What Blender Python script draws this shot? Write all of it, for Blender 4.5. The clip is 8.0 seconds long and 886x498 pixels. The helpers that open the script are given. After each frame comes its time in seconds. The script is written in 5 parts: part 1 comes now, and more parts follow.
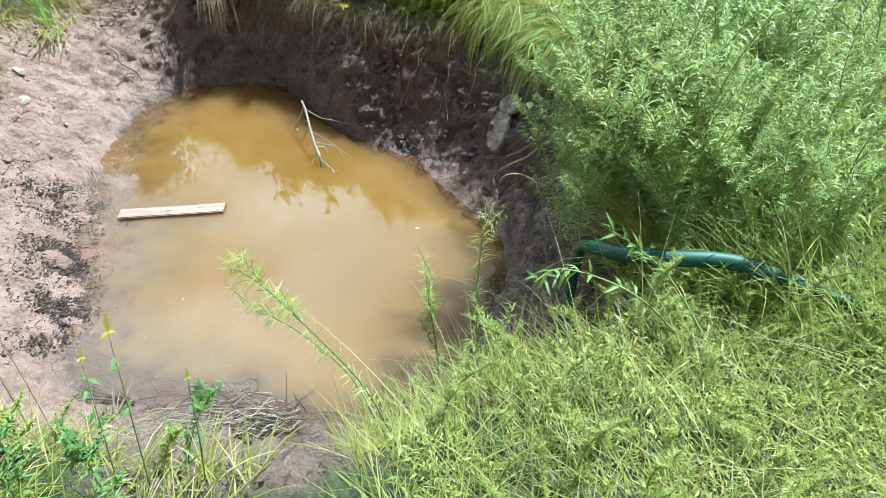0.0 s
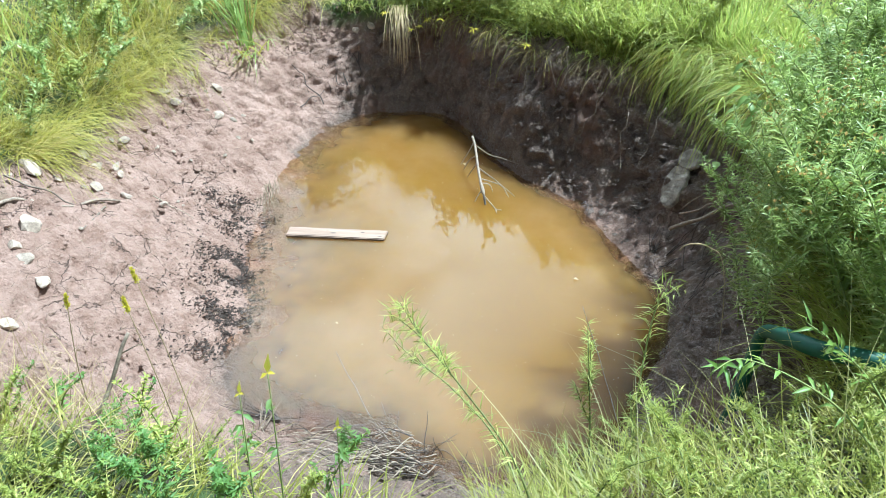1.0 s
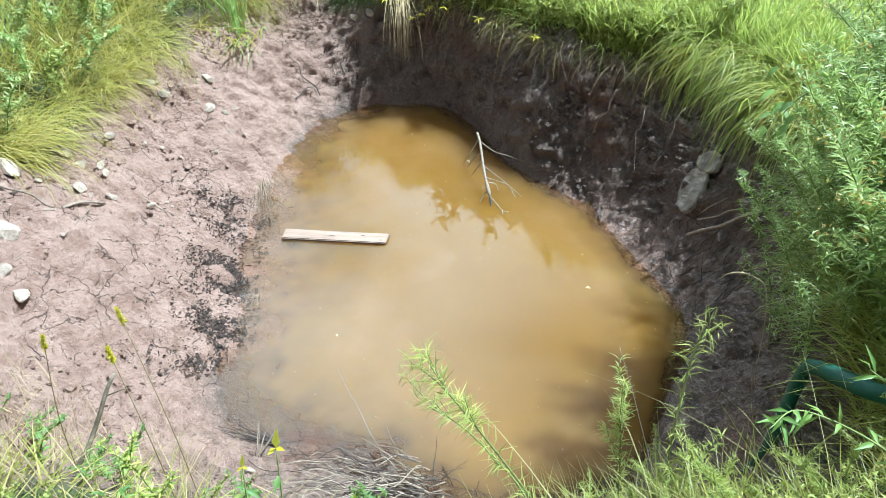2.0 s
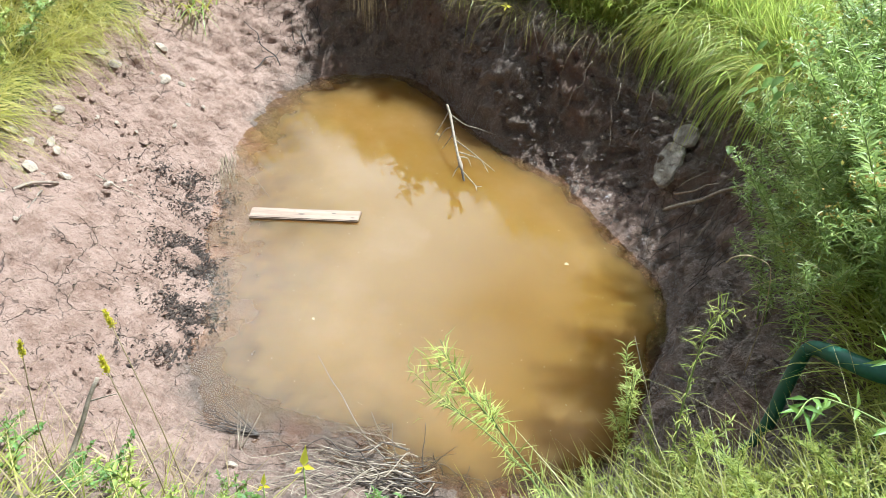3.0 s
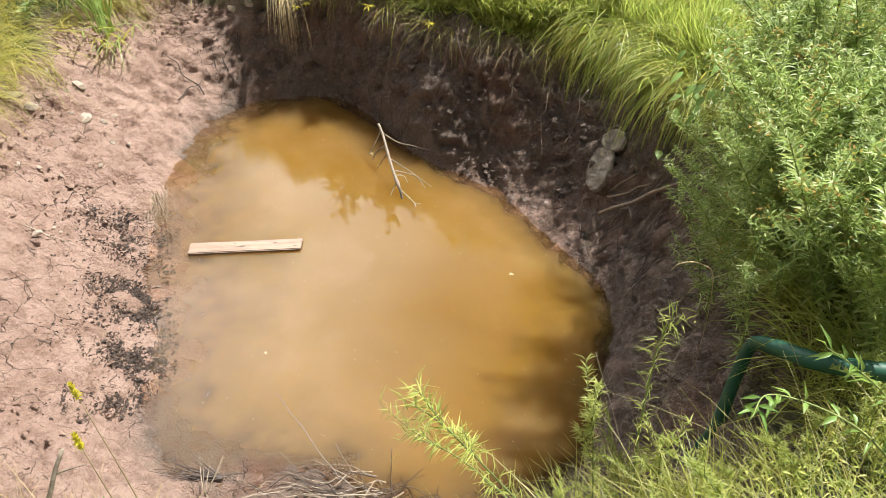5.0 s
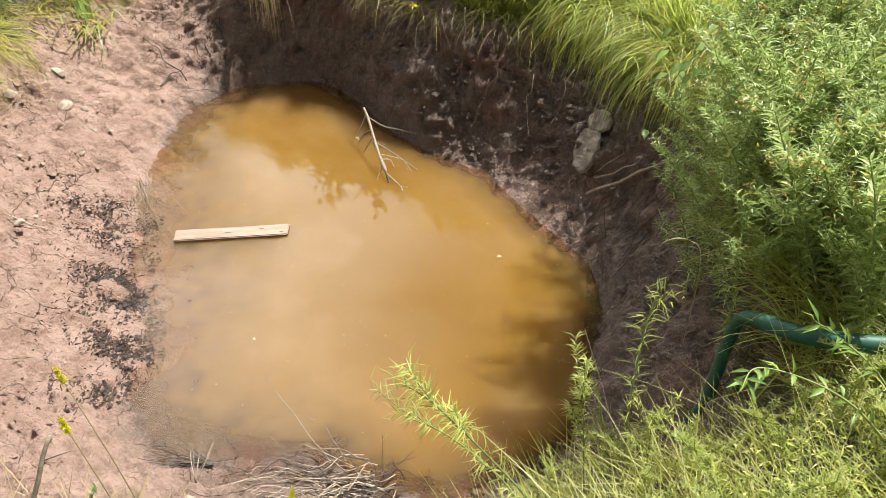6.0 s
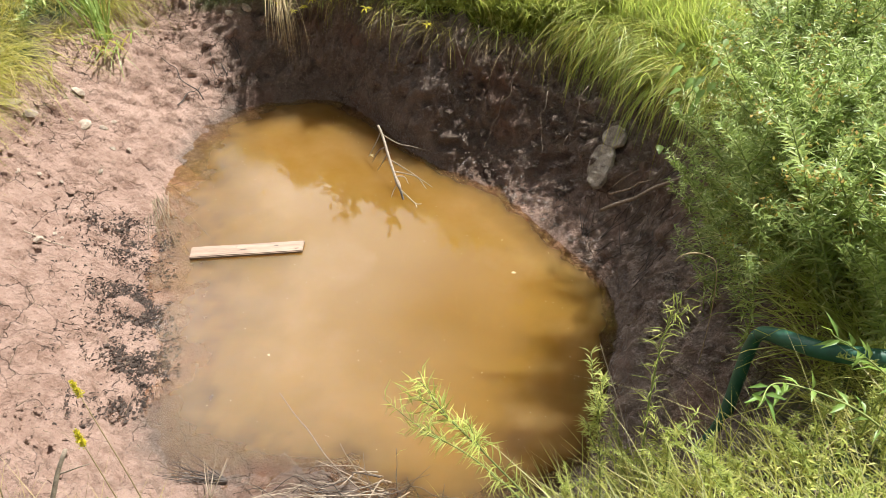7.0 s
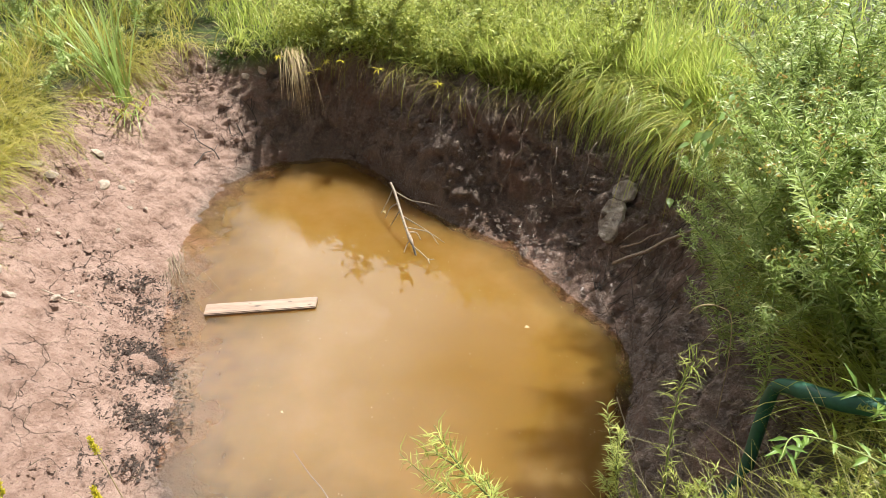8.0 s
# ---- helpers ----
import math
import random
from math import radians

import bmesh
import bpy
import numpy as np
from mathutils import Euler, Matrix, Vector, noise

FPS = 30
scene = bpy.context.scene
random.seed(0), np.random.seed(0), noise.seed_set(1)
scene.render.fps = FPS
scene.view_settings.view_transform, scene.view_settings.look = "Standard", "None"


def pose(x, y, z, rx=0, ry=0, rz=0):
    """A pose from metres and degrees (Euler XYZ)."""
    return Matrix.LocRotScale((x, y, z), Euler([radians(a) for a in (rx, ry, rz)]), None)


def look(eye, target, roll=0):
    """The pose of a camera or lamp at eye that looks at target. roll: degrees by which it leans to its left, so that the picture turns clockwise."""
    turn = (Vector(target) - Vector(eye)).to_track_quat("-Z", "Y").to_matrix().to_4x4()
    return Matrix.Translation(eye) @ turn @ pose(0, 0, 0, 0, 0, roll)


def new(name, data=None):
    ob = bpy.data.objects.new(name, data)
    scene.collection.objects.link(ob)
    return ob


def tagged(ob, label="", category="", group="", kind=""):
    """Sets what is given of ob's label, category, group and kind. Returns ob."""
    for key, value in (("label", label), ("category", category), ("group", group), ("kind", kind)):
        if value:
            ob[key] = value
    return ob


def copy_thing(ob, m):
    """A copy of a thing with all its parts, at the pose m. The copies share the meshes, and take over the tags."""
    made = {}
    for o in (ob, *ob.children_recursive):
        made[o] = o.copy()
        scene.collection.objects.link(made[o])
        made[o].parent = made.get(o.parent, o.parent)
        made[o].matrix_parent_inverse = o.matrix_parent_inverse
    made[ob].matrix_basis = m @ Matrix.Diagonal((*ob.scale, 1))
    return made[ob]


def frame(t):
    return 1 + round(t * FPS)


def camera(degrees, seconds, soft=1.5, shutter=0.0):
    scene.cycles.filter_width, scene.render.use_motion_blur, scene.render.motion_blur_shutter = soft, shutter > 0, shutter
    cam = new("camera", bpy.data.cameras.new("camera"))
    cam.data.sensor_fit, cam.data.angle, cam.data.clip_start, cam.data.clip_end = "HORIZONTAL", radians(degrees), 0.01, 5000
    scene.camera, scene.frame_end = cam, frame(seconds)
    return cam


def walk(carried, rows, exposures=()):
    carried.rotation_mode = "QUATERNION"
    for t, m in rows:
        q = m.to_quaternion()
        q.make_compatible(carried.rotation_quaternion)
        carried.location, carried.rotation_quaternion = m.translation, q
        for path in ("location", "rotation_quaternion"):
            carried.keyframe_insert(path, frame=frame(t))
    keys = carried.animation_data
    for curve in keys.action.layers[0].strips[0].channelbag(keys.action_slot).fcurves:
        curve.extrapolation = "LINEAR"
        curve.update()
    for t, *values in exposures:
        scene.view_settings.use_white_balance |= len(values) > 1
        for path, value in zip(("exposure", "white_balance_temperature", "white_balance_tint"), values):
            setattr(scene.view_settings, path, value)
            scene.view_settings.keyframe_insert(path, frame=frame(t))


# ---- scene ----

cam = camera(61.4, 8.0, soft=0.75)
PATH = [
    (0, (-0.094, 0.613, 2.668), (-0.148, 2.161, 1.403), 2.3),
    (0.5, (-0.086, 0.669, 2.681), (-0.407, 2.208, 1.445), 0.7),
    (1, (-0.177, 0.744, 2.664), (-0.625, 2.272, 1.454), 0.1),
    (1.2, (-0.244, 0.777, 2.655), (-0.703, 2.307, 1.453), 0.4),
    (2.3, (-0.36, 1.03, 2.635), (-0.725, 2.523, 1.355), 1.9),
    (2.5, (-0.393, 1.046, 2.627), (-0.722, 2.535, 1.333), 2.6),
    (3, (-0.523, 1.047, 2.612), (-0.776, 2.532, 1.297), 3.9),
    (3.5, (-0.599, 1.031, 2.612), (-0.788, 2.522, 1.294), 4.6),
    (4, (-0.622, 1.049, 2.654), (-0.765, 2.559, 1.35), 4.4),
    (4.5, (-0.605, 1.062, 2.698), (-0.711, 2.586, 1.407), 3.9),
    (6, (-0.603, 1.056, 2.668), (-0.639, 2.555, 1.344), 3.6),
    (6.5, (-0.601, 1.048, 2.669), (-0.653, 2.549, 1.347), 3.2),
    (7, (-0.602, 1.05, 2.659), (-0.68, 2.578, 1.371), 2.5),
    (7.5, (-0.605, 1.043, 2.655), (-0.71, 2.617, 1.425), 1.7),
    (8, (-0.609, 1.031, 2.666), (-0.727, 2.649, 1.495), 1.2),
]
walk(cam, [(t, look(eye, target, roll)) for t, eye, target, roll in PATH],
     exposures=[(0.0, 1.08, 4950, -6), (1.2, 1.08, 4950, -6), (2.3, 1.08, 4950, -5), (3.3, 1.09, 5550, -2), (4.2, 0.98, 6100, 3), (5.8, 0.95, 6250, 6), (8.0, 0.94, 6250, 6)])

# ---- light: a high sun behind the far right bank, broken cloud ----
SUN = Vector((0.43, 0.39, 1.0)).normalized()
sun_data = bpy.data.lights.new("sun", "SUN")
sun_data.energy, sun_data.angle, sun_data.color = 5.5, radians(0.53), (1.0, 0.955, 0.89)
sun = new("sun", sun_data)
sun.matrix_world = look((0, 0, 30), Vector((0, 0, 30)) - SUN)

world = bpy.data.worlds.new("sky")
scene.world = world
world.use_nodes = True
wn = world.node_tree.nodes
wl = world.node_tree.links
for n in list(wn):
    wn.remove(n)
w_out = wn.new("ShaderNodeOutputWorld")
w_bg = wn.new("ShaderNodeBackground")
w_sky = wn.new("ShaderNodeTexSky")
w_sky.sky_type, w_sky.sun_disc = "NISHITA", False
w_sky.sun_elevation = math.asin(SUN.z)
w_sky.sun_rotation = math.atan2(SUN.x, SUN.y)
w_co = wn.new("ShaderNodeTexCoord")
w_map = wn.new("ShaderNodeMapping")
w_map.inputs["Scale"].default_value = (1.0, 1.0, 2.2)
w_map.inputs["Location"].default_value = (0.35, 0.1, 0.0)
w_noise = wn.new("ShaderNodeTexNoise")
w_noise.inputs["Scale"].default_value, w_noise.inputs["Detail"].default_value = 2.6, 7.0
w_noise.inputs["Roughness"].default_value = 0.52
w_ramp = wn.new("ShaderNodeValToRGB")
w_ramp.color_ramp.elements[0].position, w_ramp.color_ramp.elements[1].position = 0.30, 0.50
w_mix = wn.new("ShaderNodeMix")
w_mix.data_type = "RGBA"
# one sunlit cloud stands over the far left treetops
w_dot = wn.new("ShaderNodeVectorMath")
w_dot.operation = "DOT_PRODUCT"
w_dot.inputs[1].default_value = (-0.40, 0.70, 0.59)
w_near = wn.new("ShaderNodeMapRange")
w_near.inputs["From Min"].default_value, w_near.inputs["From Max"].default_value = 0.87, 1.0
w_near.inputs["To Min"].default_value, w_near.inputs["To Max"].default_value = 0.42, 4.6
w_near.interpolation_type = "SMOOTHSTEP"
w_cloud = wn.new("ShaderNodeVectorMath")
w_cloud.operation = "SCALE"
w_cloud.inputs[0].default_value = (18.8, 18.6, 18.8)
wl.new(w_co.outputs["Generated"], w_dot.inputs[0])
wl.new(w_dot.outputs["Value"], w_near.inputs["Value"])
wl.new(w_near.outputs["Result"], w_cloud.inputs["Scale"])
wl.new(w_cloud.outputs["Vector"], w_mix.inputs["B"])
wl.new(w_co.outputs["Generated"], w_map.inputs["Vector"])
wl.new(w_map.outputs["Vector"], w_noise.inputs["Vector"])
wl.new(w_noise.outputs["Fac"], w_ramp.inputs["Fac"])
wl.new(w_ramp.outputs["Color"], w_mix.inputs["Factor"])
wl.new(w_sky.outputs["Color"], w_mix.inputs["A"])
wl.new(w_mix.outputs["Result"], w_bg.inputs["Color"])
w_bg.inputs["Strength"].default_value = 0.034
wl.new(w_bg.outputs["Background"], w_out.inputs["Surface"])


# ---- materials ----
class Nodes:
    """A small wrapper for building a node material."""

    def __init__(self, name):
        self.mat = bpy.data.materials.new(name)
        self.mat.use_nodes = True
        self.t = self.mat.node_tree
        self.bsdf = self.t.nodes["Principled BSDF"]
        self.out = self.t.nodes["Material Output"]

    def add(self, kind, **inputs):
        n = self.t.nodes.new(kind)
        for k, v in inputs.items():
            n.inputs[k.replace("_", " ")].default_value = v
        return n

    def link(self, a, b):
        self.t.links.new(a, b)

    def noise(self, scale, detail=4.0, rough=0.55, vec=None):
        n = self.add("ShaderNodeTexNoise", Scale=scale, Detail=detail, Roughness=rough)
        self.link(vec or self.pos(), n.inputs["Vector"])
        return n.outputs["Fac"]

    def pos(self):
        return self.add("ShaderNodeNewGeometry").outputs["Position"]

    def obj(self):
        return self.add("ShaderNodeTexCoord").outputs["Object"]

    def ramp(self, fac, stops):
        n = self.add("ShaderNodeValToRGB")
        e = n.color_ramp.elements
        while len(e) < len(stops):
            e.new(0.5)
        for el, (p, c) in zip(e, stops):
            el.position = p
            el.color = (c, c, c, 1) if isinstance(c, (int, float)) else (*c, 1)
        self.link(fac, n.inputs["Fac"])
        return n.outputs["Color"]

    def mix(self, fac, a, b, blend="MIX"):
        n = self.add("ShaderNodeMix")
        n.data_type, n.blend_type = "RGBA", blend
        for sock, val in (("Factor", fac), ("A", a), ("B", b)):
            if isinstance(val, (int, float)):
                n.inputs[sock].default_value = val
            elif isinstance(val, tuple):
                n.inputs[sock].default_value = (*val, 1)
            else:
                self.link(val, n.inputs[sock])
        return n.outputs["Result"]

    def math(self, op, a, b=0.0):
        n = self.add("ShaderNodeMath")
        n.operation = op
        for i, val in enumerate((a, b)):
            if isinstance(val, (int, float)):
                n.inputs[i].default_value = val
            else:
                self.link(val, n.inputs[i])
        return n.outputs[0]

    def attr(self, name):
        n = self.add("ShaderNodeAttribute")
        n.attribute_name = name
        return n.outputs["Fac"]

    def bump(self, height, strength, distance):
        n = self.add("ShaderNodeBump", Strength=strength, Distance=distance)
        self.link(height, n.inputs["Height"])
        self.link(n.outputs["Normal"], self.bsdf.inputs["Normal"])
        return n

    def done(self, color, rough=0.8, spec=0.5):
        for sock, val in (("Base Color", color), ("Roughness", rough), ("Specular IOR Level", spec)):
            if isinstance(val, tuple):
                self.bsdf.inputs[sock].default_value = (*val, 1)
            elif isinstance(val, (int, float)):
                self.bsdf.inputs[sock].default_value = val
            else:
                self.link(val, self.bsdf.inputs[sock])
        return self.mat


def mud_material():
    m = Nodes("mud")
    p = m.pos()
    big, mid, fine, pit_specks = m.noise(1.6, 4), m.noise(9, 6, 0.62), m.noise(48, 6, 0.68), m.noise(150, 4, 0.7)
    dry = m.mix(m.ramp(big, [(0.3, 0), (0.7, 1)]), (0.375, 0.236, 0.180), (0.470, 0.310, 0.246))
    dry = m.mix(m.ramp(mid, [(0.45, 0), (0.62, 1)]), dry, (0.30, 0.18, 0.132))
    dry = m.mix(m.ramp(fine, [(0.52, 0), (0.72, 0.5)]), dry, (0.54, 0.39, 0.315))
    # dark specks painted as the shadow in small pits
    dry = m.mix(m.ramp(pit_specks, [(0.57, 0), (0.70, 0.75)]), dry, (0.13, 0.080, 0.058))
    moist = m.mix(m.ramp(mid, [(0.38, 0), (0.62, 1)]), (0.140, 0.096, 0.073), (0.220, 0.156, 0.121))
    # light flecks painted as fine highlights, then dark specks for pit shadow
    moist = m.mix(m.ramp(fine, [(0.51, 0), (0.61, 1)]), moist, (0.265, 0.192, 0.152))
    moist = m.mix(m.ramp(pit_specks, [(0.55, 0), (0.66, 0.7)]), moist, (0.05, 0.032, 0.024))
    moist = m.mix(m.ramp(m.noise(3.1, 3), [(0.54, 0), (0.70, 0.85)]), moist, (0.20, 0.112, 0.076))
    # besides moisture, this mask carries the sunlit shore strip as paler mud
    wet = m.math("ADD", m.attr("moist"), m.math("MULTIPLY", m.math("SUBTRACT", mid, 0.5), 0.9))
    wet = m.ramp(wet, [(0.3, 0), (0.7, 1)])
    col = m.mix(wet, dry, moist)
    litter = m.mix(m.ramp(fine, [(0.4, 0), (0.6, 1)]), (0.045, 0.035, 0.02), (0.12, 0.10, 0.05))
    litter = m.mix(m.ramp(mid, [(0.38, 0), (0.55, 1)]), litter, (0.075, 0.11, 0.024))
    col = m.mix(m.attr("turf"), col, litter)
    warp = m.add("ShaderNodeVectorMath")
    warp.operation = "MULTIPLY_ADD"
    shift = m.add("ShaderNodeTexNoise", Scale=5.0, Detail=4.0)
    m.link(p, shift.inputs["Vector"])
    m.link(shift.outputs["Color"], warp.inputs[0])
    warp.inputs[1].default_value = (0.22, 0.22, 0.22)
    m.link(p, warp.inputs[2])
    cracks = m.add("ShaderNodeTexVoronoi", Scale=6.5)
    cracks.feature = "DISTANCE_TO_EDGE"
    m.link(warp.outputs[0], cracks.inputs["Vector"])
    gap = m.math("MULTIPLY", m.ramp(cracks.outputs["Distance"], [(0.0, 1), (0.02, 0)]), m.ramp(m.noise(2.3, 2), [(0.49, 0), (0.58, 1)]))
    # cracks are coloured dark for the shadow inside them
    col = m.mix(m.math("MULTIPLY", gap, 0.8), col, (0.05, 0.032, 0.025))
    h = m.math("ADD", m.math("MULTIPLY", mid, 1.0), m.math("MULTIPLY", fine, 0.8))
    h = m.math("ADD", h, m.math("MULTIPLY", pit_specks, 0.30))
    h = m.math("SUBTRACT", h, m.math("MULTIPLY", gap, 0.35))
    m.bump(h, 0.95, 0.045)
    rough = m.ramp(m.math("ADD", m.attr("wet"), m.math("MULTIPLY", m.math("SUBTRACT", fine, 0.5), 0.9)),
                   [(0.2, 0.90), (0.9, 0.27)])
    return m.done(col, rough, 0.5)


def water_material():
    m = Nodes("murky_water")
    cloud = m.noise(0.9, 3, 0.5)
    col = m.mix(m.ramp(cloud, [(0.35, 0), (0.65, 1)]), (0.165, 0.086, 0.0135), (0.190, 0.104, 0.021))
    # paler shallows: stirred silt, with the cloud's reflection painted into the colour
    silt_and_sheen = m.math("ADD", m.math("MULTIPLY", m.noise(2.2, 4, 0.6), 0.8), m.math("MULTIPLY", m.attr("depth"), -1.0))
    col = m.mix(m.ramp(silt_and_sheen, [(0.12, 0), (0.50, 0.40)]), col, (0.27, 0.170, 0.085))
    m.done(col, 0.015, 0.5)
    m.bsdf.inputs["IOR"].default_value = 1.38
    m.bsdf.subsurface_method = "RANDOM_WALK"
    m.bsdf.inputs["Subsurface Weight"].default_value = 1.0
    m.bsdf.inputs["Subsurface Radius"].default_value = (1.0, 0.9, 0.7)
    m.bsdf.inputs["Subsurface Scale"].default_value = 1.1
    m.bump(m.noise(7, 2, 0.4), 0.012, 0.02)
    clear, gloss = m.add("ShaderNodeBsdfTransparent"), m.add("ShaderNodeBsdfGlossy", Roughness=0.015)
    clear.inputs["Color"].default_value = (0.90, 0.80, 0.68, 1)
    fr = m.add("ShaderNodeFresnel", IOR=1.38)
    shallow, both = m.add("ShaderNodeMixShader"), m.add("ShaderNodeMixShader")
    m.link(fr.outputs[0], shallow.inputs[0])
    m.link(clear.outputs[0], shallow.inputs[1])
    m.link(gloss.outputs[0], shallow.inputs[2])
    depth = m.attr("depth")
    fac = m.ramp(depth, [(0.0, 0.0), (0.02, 0.32), (0.06, 0.74), (0.13, 1.0)])
    m.link(fac, both.inputs[0])
    m.link(shallow.outputs[0], both.inputs[1])
    m.link(m.bsdf.outputs[0], both.inputs[2])
    m.link(both.outputs[0], m.out.inputs["Surface"])
    return m.mat


def leaf_material(name, dark, light, tip=None, rough=0.5, through_light=0.40, glow=(0.58, 0.66, 0.14)):
    """Foliage: each leaf or blade has its own shade, and lets some light through."""
    m = Nodes(name)
    geo, info = m.add("ShaderNodeNewGeometry"), m.add("ShaderNodeObjectInfo")
    r = geo.outputs["Random Per Island"]
    col = m.mix(r, dark, light)
    if tip:
        col = m.mix(m.ramp(r, [(0.80, 0), (0.94, 1)]), col, tip)
    patch = m.ramp(m.noise(1.7, 3), [(0.35, 0), (0.65, 1)])
    col = m.mix(m.math("MULTIPLY", patch, 0.4), col, m.mix(0.55, col, light))
    hs = m.add("ShaderNodeHueSaturation")
    hs.inputs["Hue"].default_value = 0.5
    m.link(m.math("ADD", 0.82, m.math("MULTIPLY", info.outputs["Random"], 0.36)), hs.inputs["Value"])
    m.link(col, hs.inputs["Color"])
    col = m.mix(m.math("MULTIPLY", m.noise(120, 2), 0.25), hs.outputs["Color"], light)
    m.done(col, rough, 0.4)
    tr, mx = m.add("ShaderNodeBsdfTranslucent"), m.add("ShaderNodeMixShader", Fac=through_light)
    m.link(m.mix(0.62, col, glow), tr.inputs["Color"])
    m.link(m.bsdf.outputs[0], mx.inputs[1])
    m.link(tr.outputs[0], mx.inputs[2])
    m.link(mx.outputs[0], m.out.inputs["Surface"])
    return m.mat


def plain_material(name, a, b, scale=30.0, rough=0.75, bump=0.4, dist=0.004, stretch=(1, 1, 1), spec=0.4):
    """Two shades by noise, with relief."""
    m = Nodes(name)
    mp = m.add("ShaderNodeMapping", Scale=stretch)
    m.link(m.obj(), mp.inputs["Vector"])
    n1, n2 = m.noise(scale, 5, 0.6, mp.outputs[0]), m.noise(scale * 5, 4, 0.6, mp.outputs[0])
    f = m.math("ADD", m.math("MULTIPLY", n1, 0.65), m.math("MULTIPLY", n2, 0.35))
    col = m.mix(m.ramp(f, [(0.36, 0), (0.64, 1)]), a, b)
    info = m.add("ShaderNodeObjectInfo")
    hs = m.add("ShaderNodeHueSaturation")
    m.link(m.math("ADD", 0.8, m.math("MULTIPLY", info.outputs["Random"], 0.4)), hs.inputs["Value"])
    m.link(col, hs.inputs["Color"])
    m.bump(f, bump, dist)
    return m.done(hs.outputs["Color"], rough, spec)


MUD = mud_material()
WATER = water_material()
GOLDENROD = leaf_material("goldenrod_leaf", (0.070, 0.145, 0.026), (0.44, 0.54, 0.175), (0.67, 0.68, 0.34), rough=0.34, through_light=0.44, glow=(0.52, 0.57, 0.14))
WEED_DARK = leaf_material("dark_weed_leaf", (0.06, 0.13, 0.04), (0.18, 0.30, 0.08), (0.32, 0.38, 0.10))
WEED_LIGHT = leaf_material("light_weed_leaf", (0.085, 0.135, 0.018), (0.45, 0.48, 0.12), (0.64, 0.60, 0.20), glow=(0.63, 0.66, 0.15))
BROADLEAF = leaf_material("broad_leaf", (0.09, 0.20, 0.035), (0.27, 0.40, 0.09), rough=0.42)
GRASS_GREEN = leaf_material("green_grass", (0.07, 0.13, 0.016), (0.50, 0.54, 0.13), (0.76, 0.68, 0.30), rough=0.32, through_light=0.50)
GRASS_YELLOW = leaf_material("yellow_grass", (0.13, 0.14, 0.02), (0.46, 0.42, 0.08), (0.64, 0.48, 0.20), rough=0.42, glow=(0.66, 0.58, 0.11))
GRASS_MATTED = leaf_material("matted_grass", (0.075, 0.10, 0.014), (0.47, 0.46, 0.10), (0.68, 0.58, 0.24), rough=0.42, through_light=0.46, glow=(0.64, 0.62, 0.13))
CATTAIL = leaf_material("cattail_leaf", (0.13, 0.23, 0.05), (0.36, 0.46, 0.15), (0.50, 0.48, 0.19), rough=0.35)
STRAW = leaf_material("dead_straw", (0.20, 0.14, 0.07), (0.48, 0.37, 0.20), rough=0.7, through_light=0.15, glow=(0.55, 0.42, 0.2))
STALK = leaf_material("pale_stalk", (0.18, 0.18, 0.05), (0.45, 0.41, 0.15), rough=0.5, through_light=0.2, glow=(0.55, 0.42, 0.2))
ROOT = leaf_material("dead_root", (0.09, 0.065, 0.045), (0.30, 0.22, 0.14), rough=0.8, through_light=0.0)
LITTER = leaf_material("dark_litter", (0.008, 0.006, 0.005), (0.055, 0.036, 0.027), rough=0.9, through_light=0.0)
WET_CRUMB = plain_material("wet_mud_crumb", (0.016, 0.011, 0.009), (0.105, 0.069, 0.052), 60, 0.85, 0.6, 0.004)
BROWN_HEAD = leaf_material("faded_flower", (0.22, 0.12, 0.04), (0.42, 0.26, 0.08), rough=0.8)
STEM = plain_material("green_stem", (0.14, 0.20, 0.05), (0.26, 0.28, 0.09), 40, 0.6, 0.2, 0.001)
PETAL = leaf_material("yellow_petal", (0.60, 0.48, 0.02), (0.75, 0.62, 0.04), rough=0.6)
TWIG = plain_material("dead_twig", (0.12, 0.09, 0.07), (0.32, 0.25, 0.19), 60, 0.8, 0.4, 0.001)
TWIG_DARK = plain_material("wet_twig", (0.035, 0.027, 0.024), (0.10, 0.075, 0.06), 60, 0.6, 0.4, 0.001)
TWIG_PALE = plain_material("bleached_twig", (0.19, 0.145, 0.105), (0.42, 0.34, 0.26), 60, 0.8, 0.3, 0.001)
STONE = plain_material("grey_stone", (0.13, 0.108, 0.088), (0.33, 0.285, 0.238), 26, 0.9, 1.0, 0.012)
PALE_STONE = plain_material("pale_stone", (0.21, 0.160, 0.122), (0.46, 0.375, 0.30), 26, 0.9, 1.0, 0.008)
BARK = plain_material("bark", (0.07, 0.055, 0.04), (0.16, 0.13, 0.10), 9, 0.9, 0.8, 0.02, (1, 1, 0.25))
PLANK = plain_material("weathered_plank", (0.15, 0.098, 0.072), (0.37, 0.260, 0.195), 7, 0.7, 0.35, 0.002, (0.5, 9, 9))
PLANK_EDGE = plain_material("wet_plank_edge", (0.05, 0.035, 0.025), (0.13, 0.09, 0.06), 30, 0.5, 0.3, 0.001)
HOSE = plain_material("green_hose", (0.006, 0.045, 0.024), (0.014, 0.075, 0.040), 14, 0.55, 0.12, 0.002, spec=0.5)
TREE_LEAF = leaf_material("tree_leaf", (0.05, 0.10, 0.02), (0.13, 0.18, 0.04), rough=0.5)


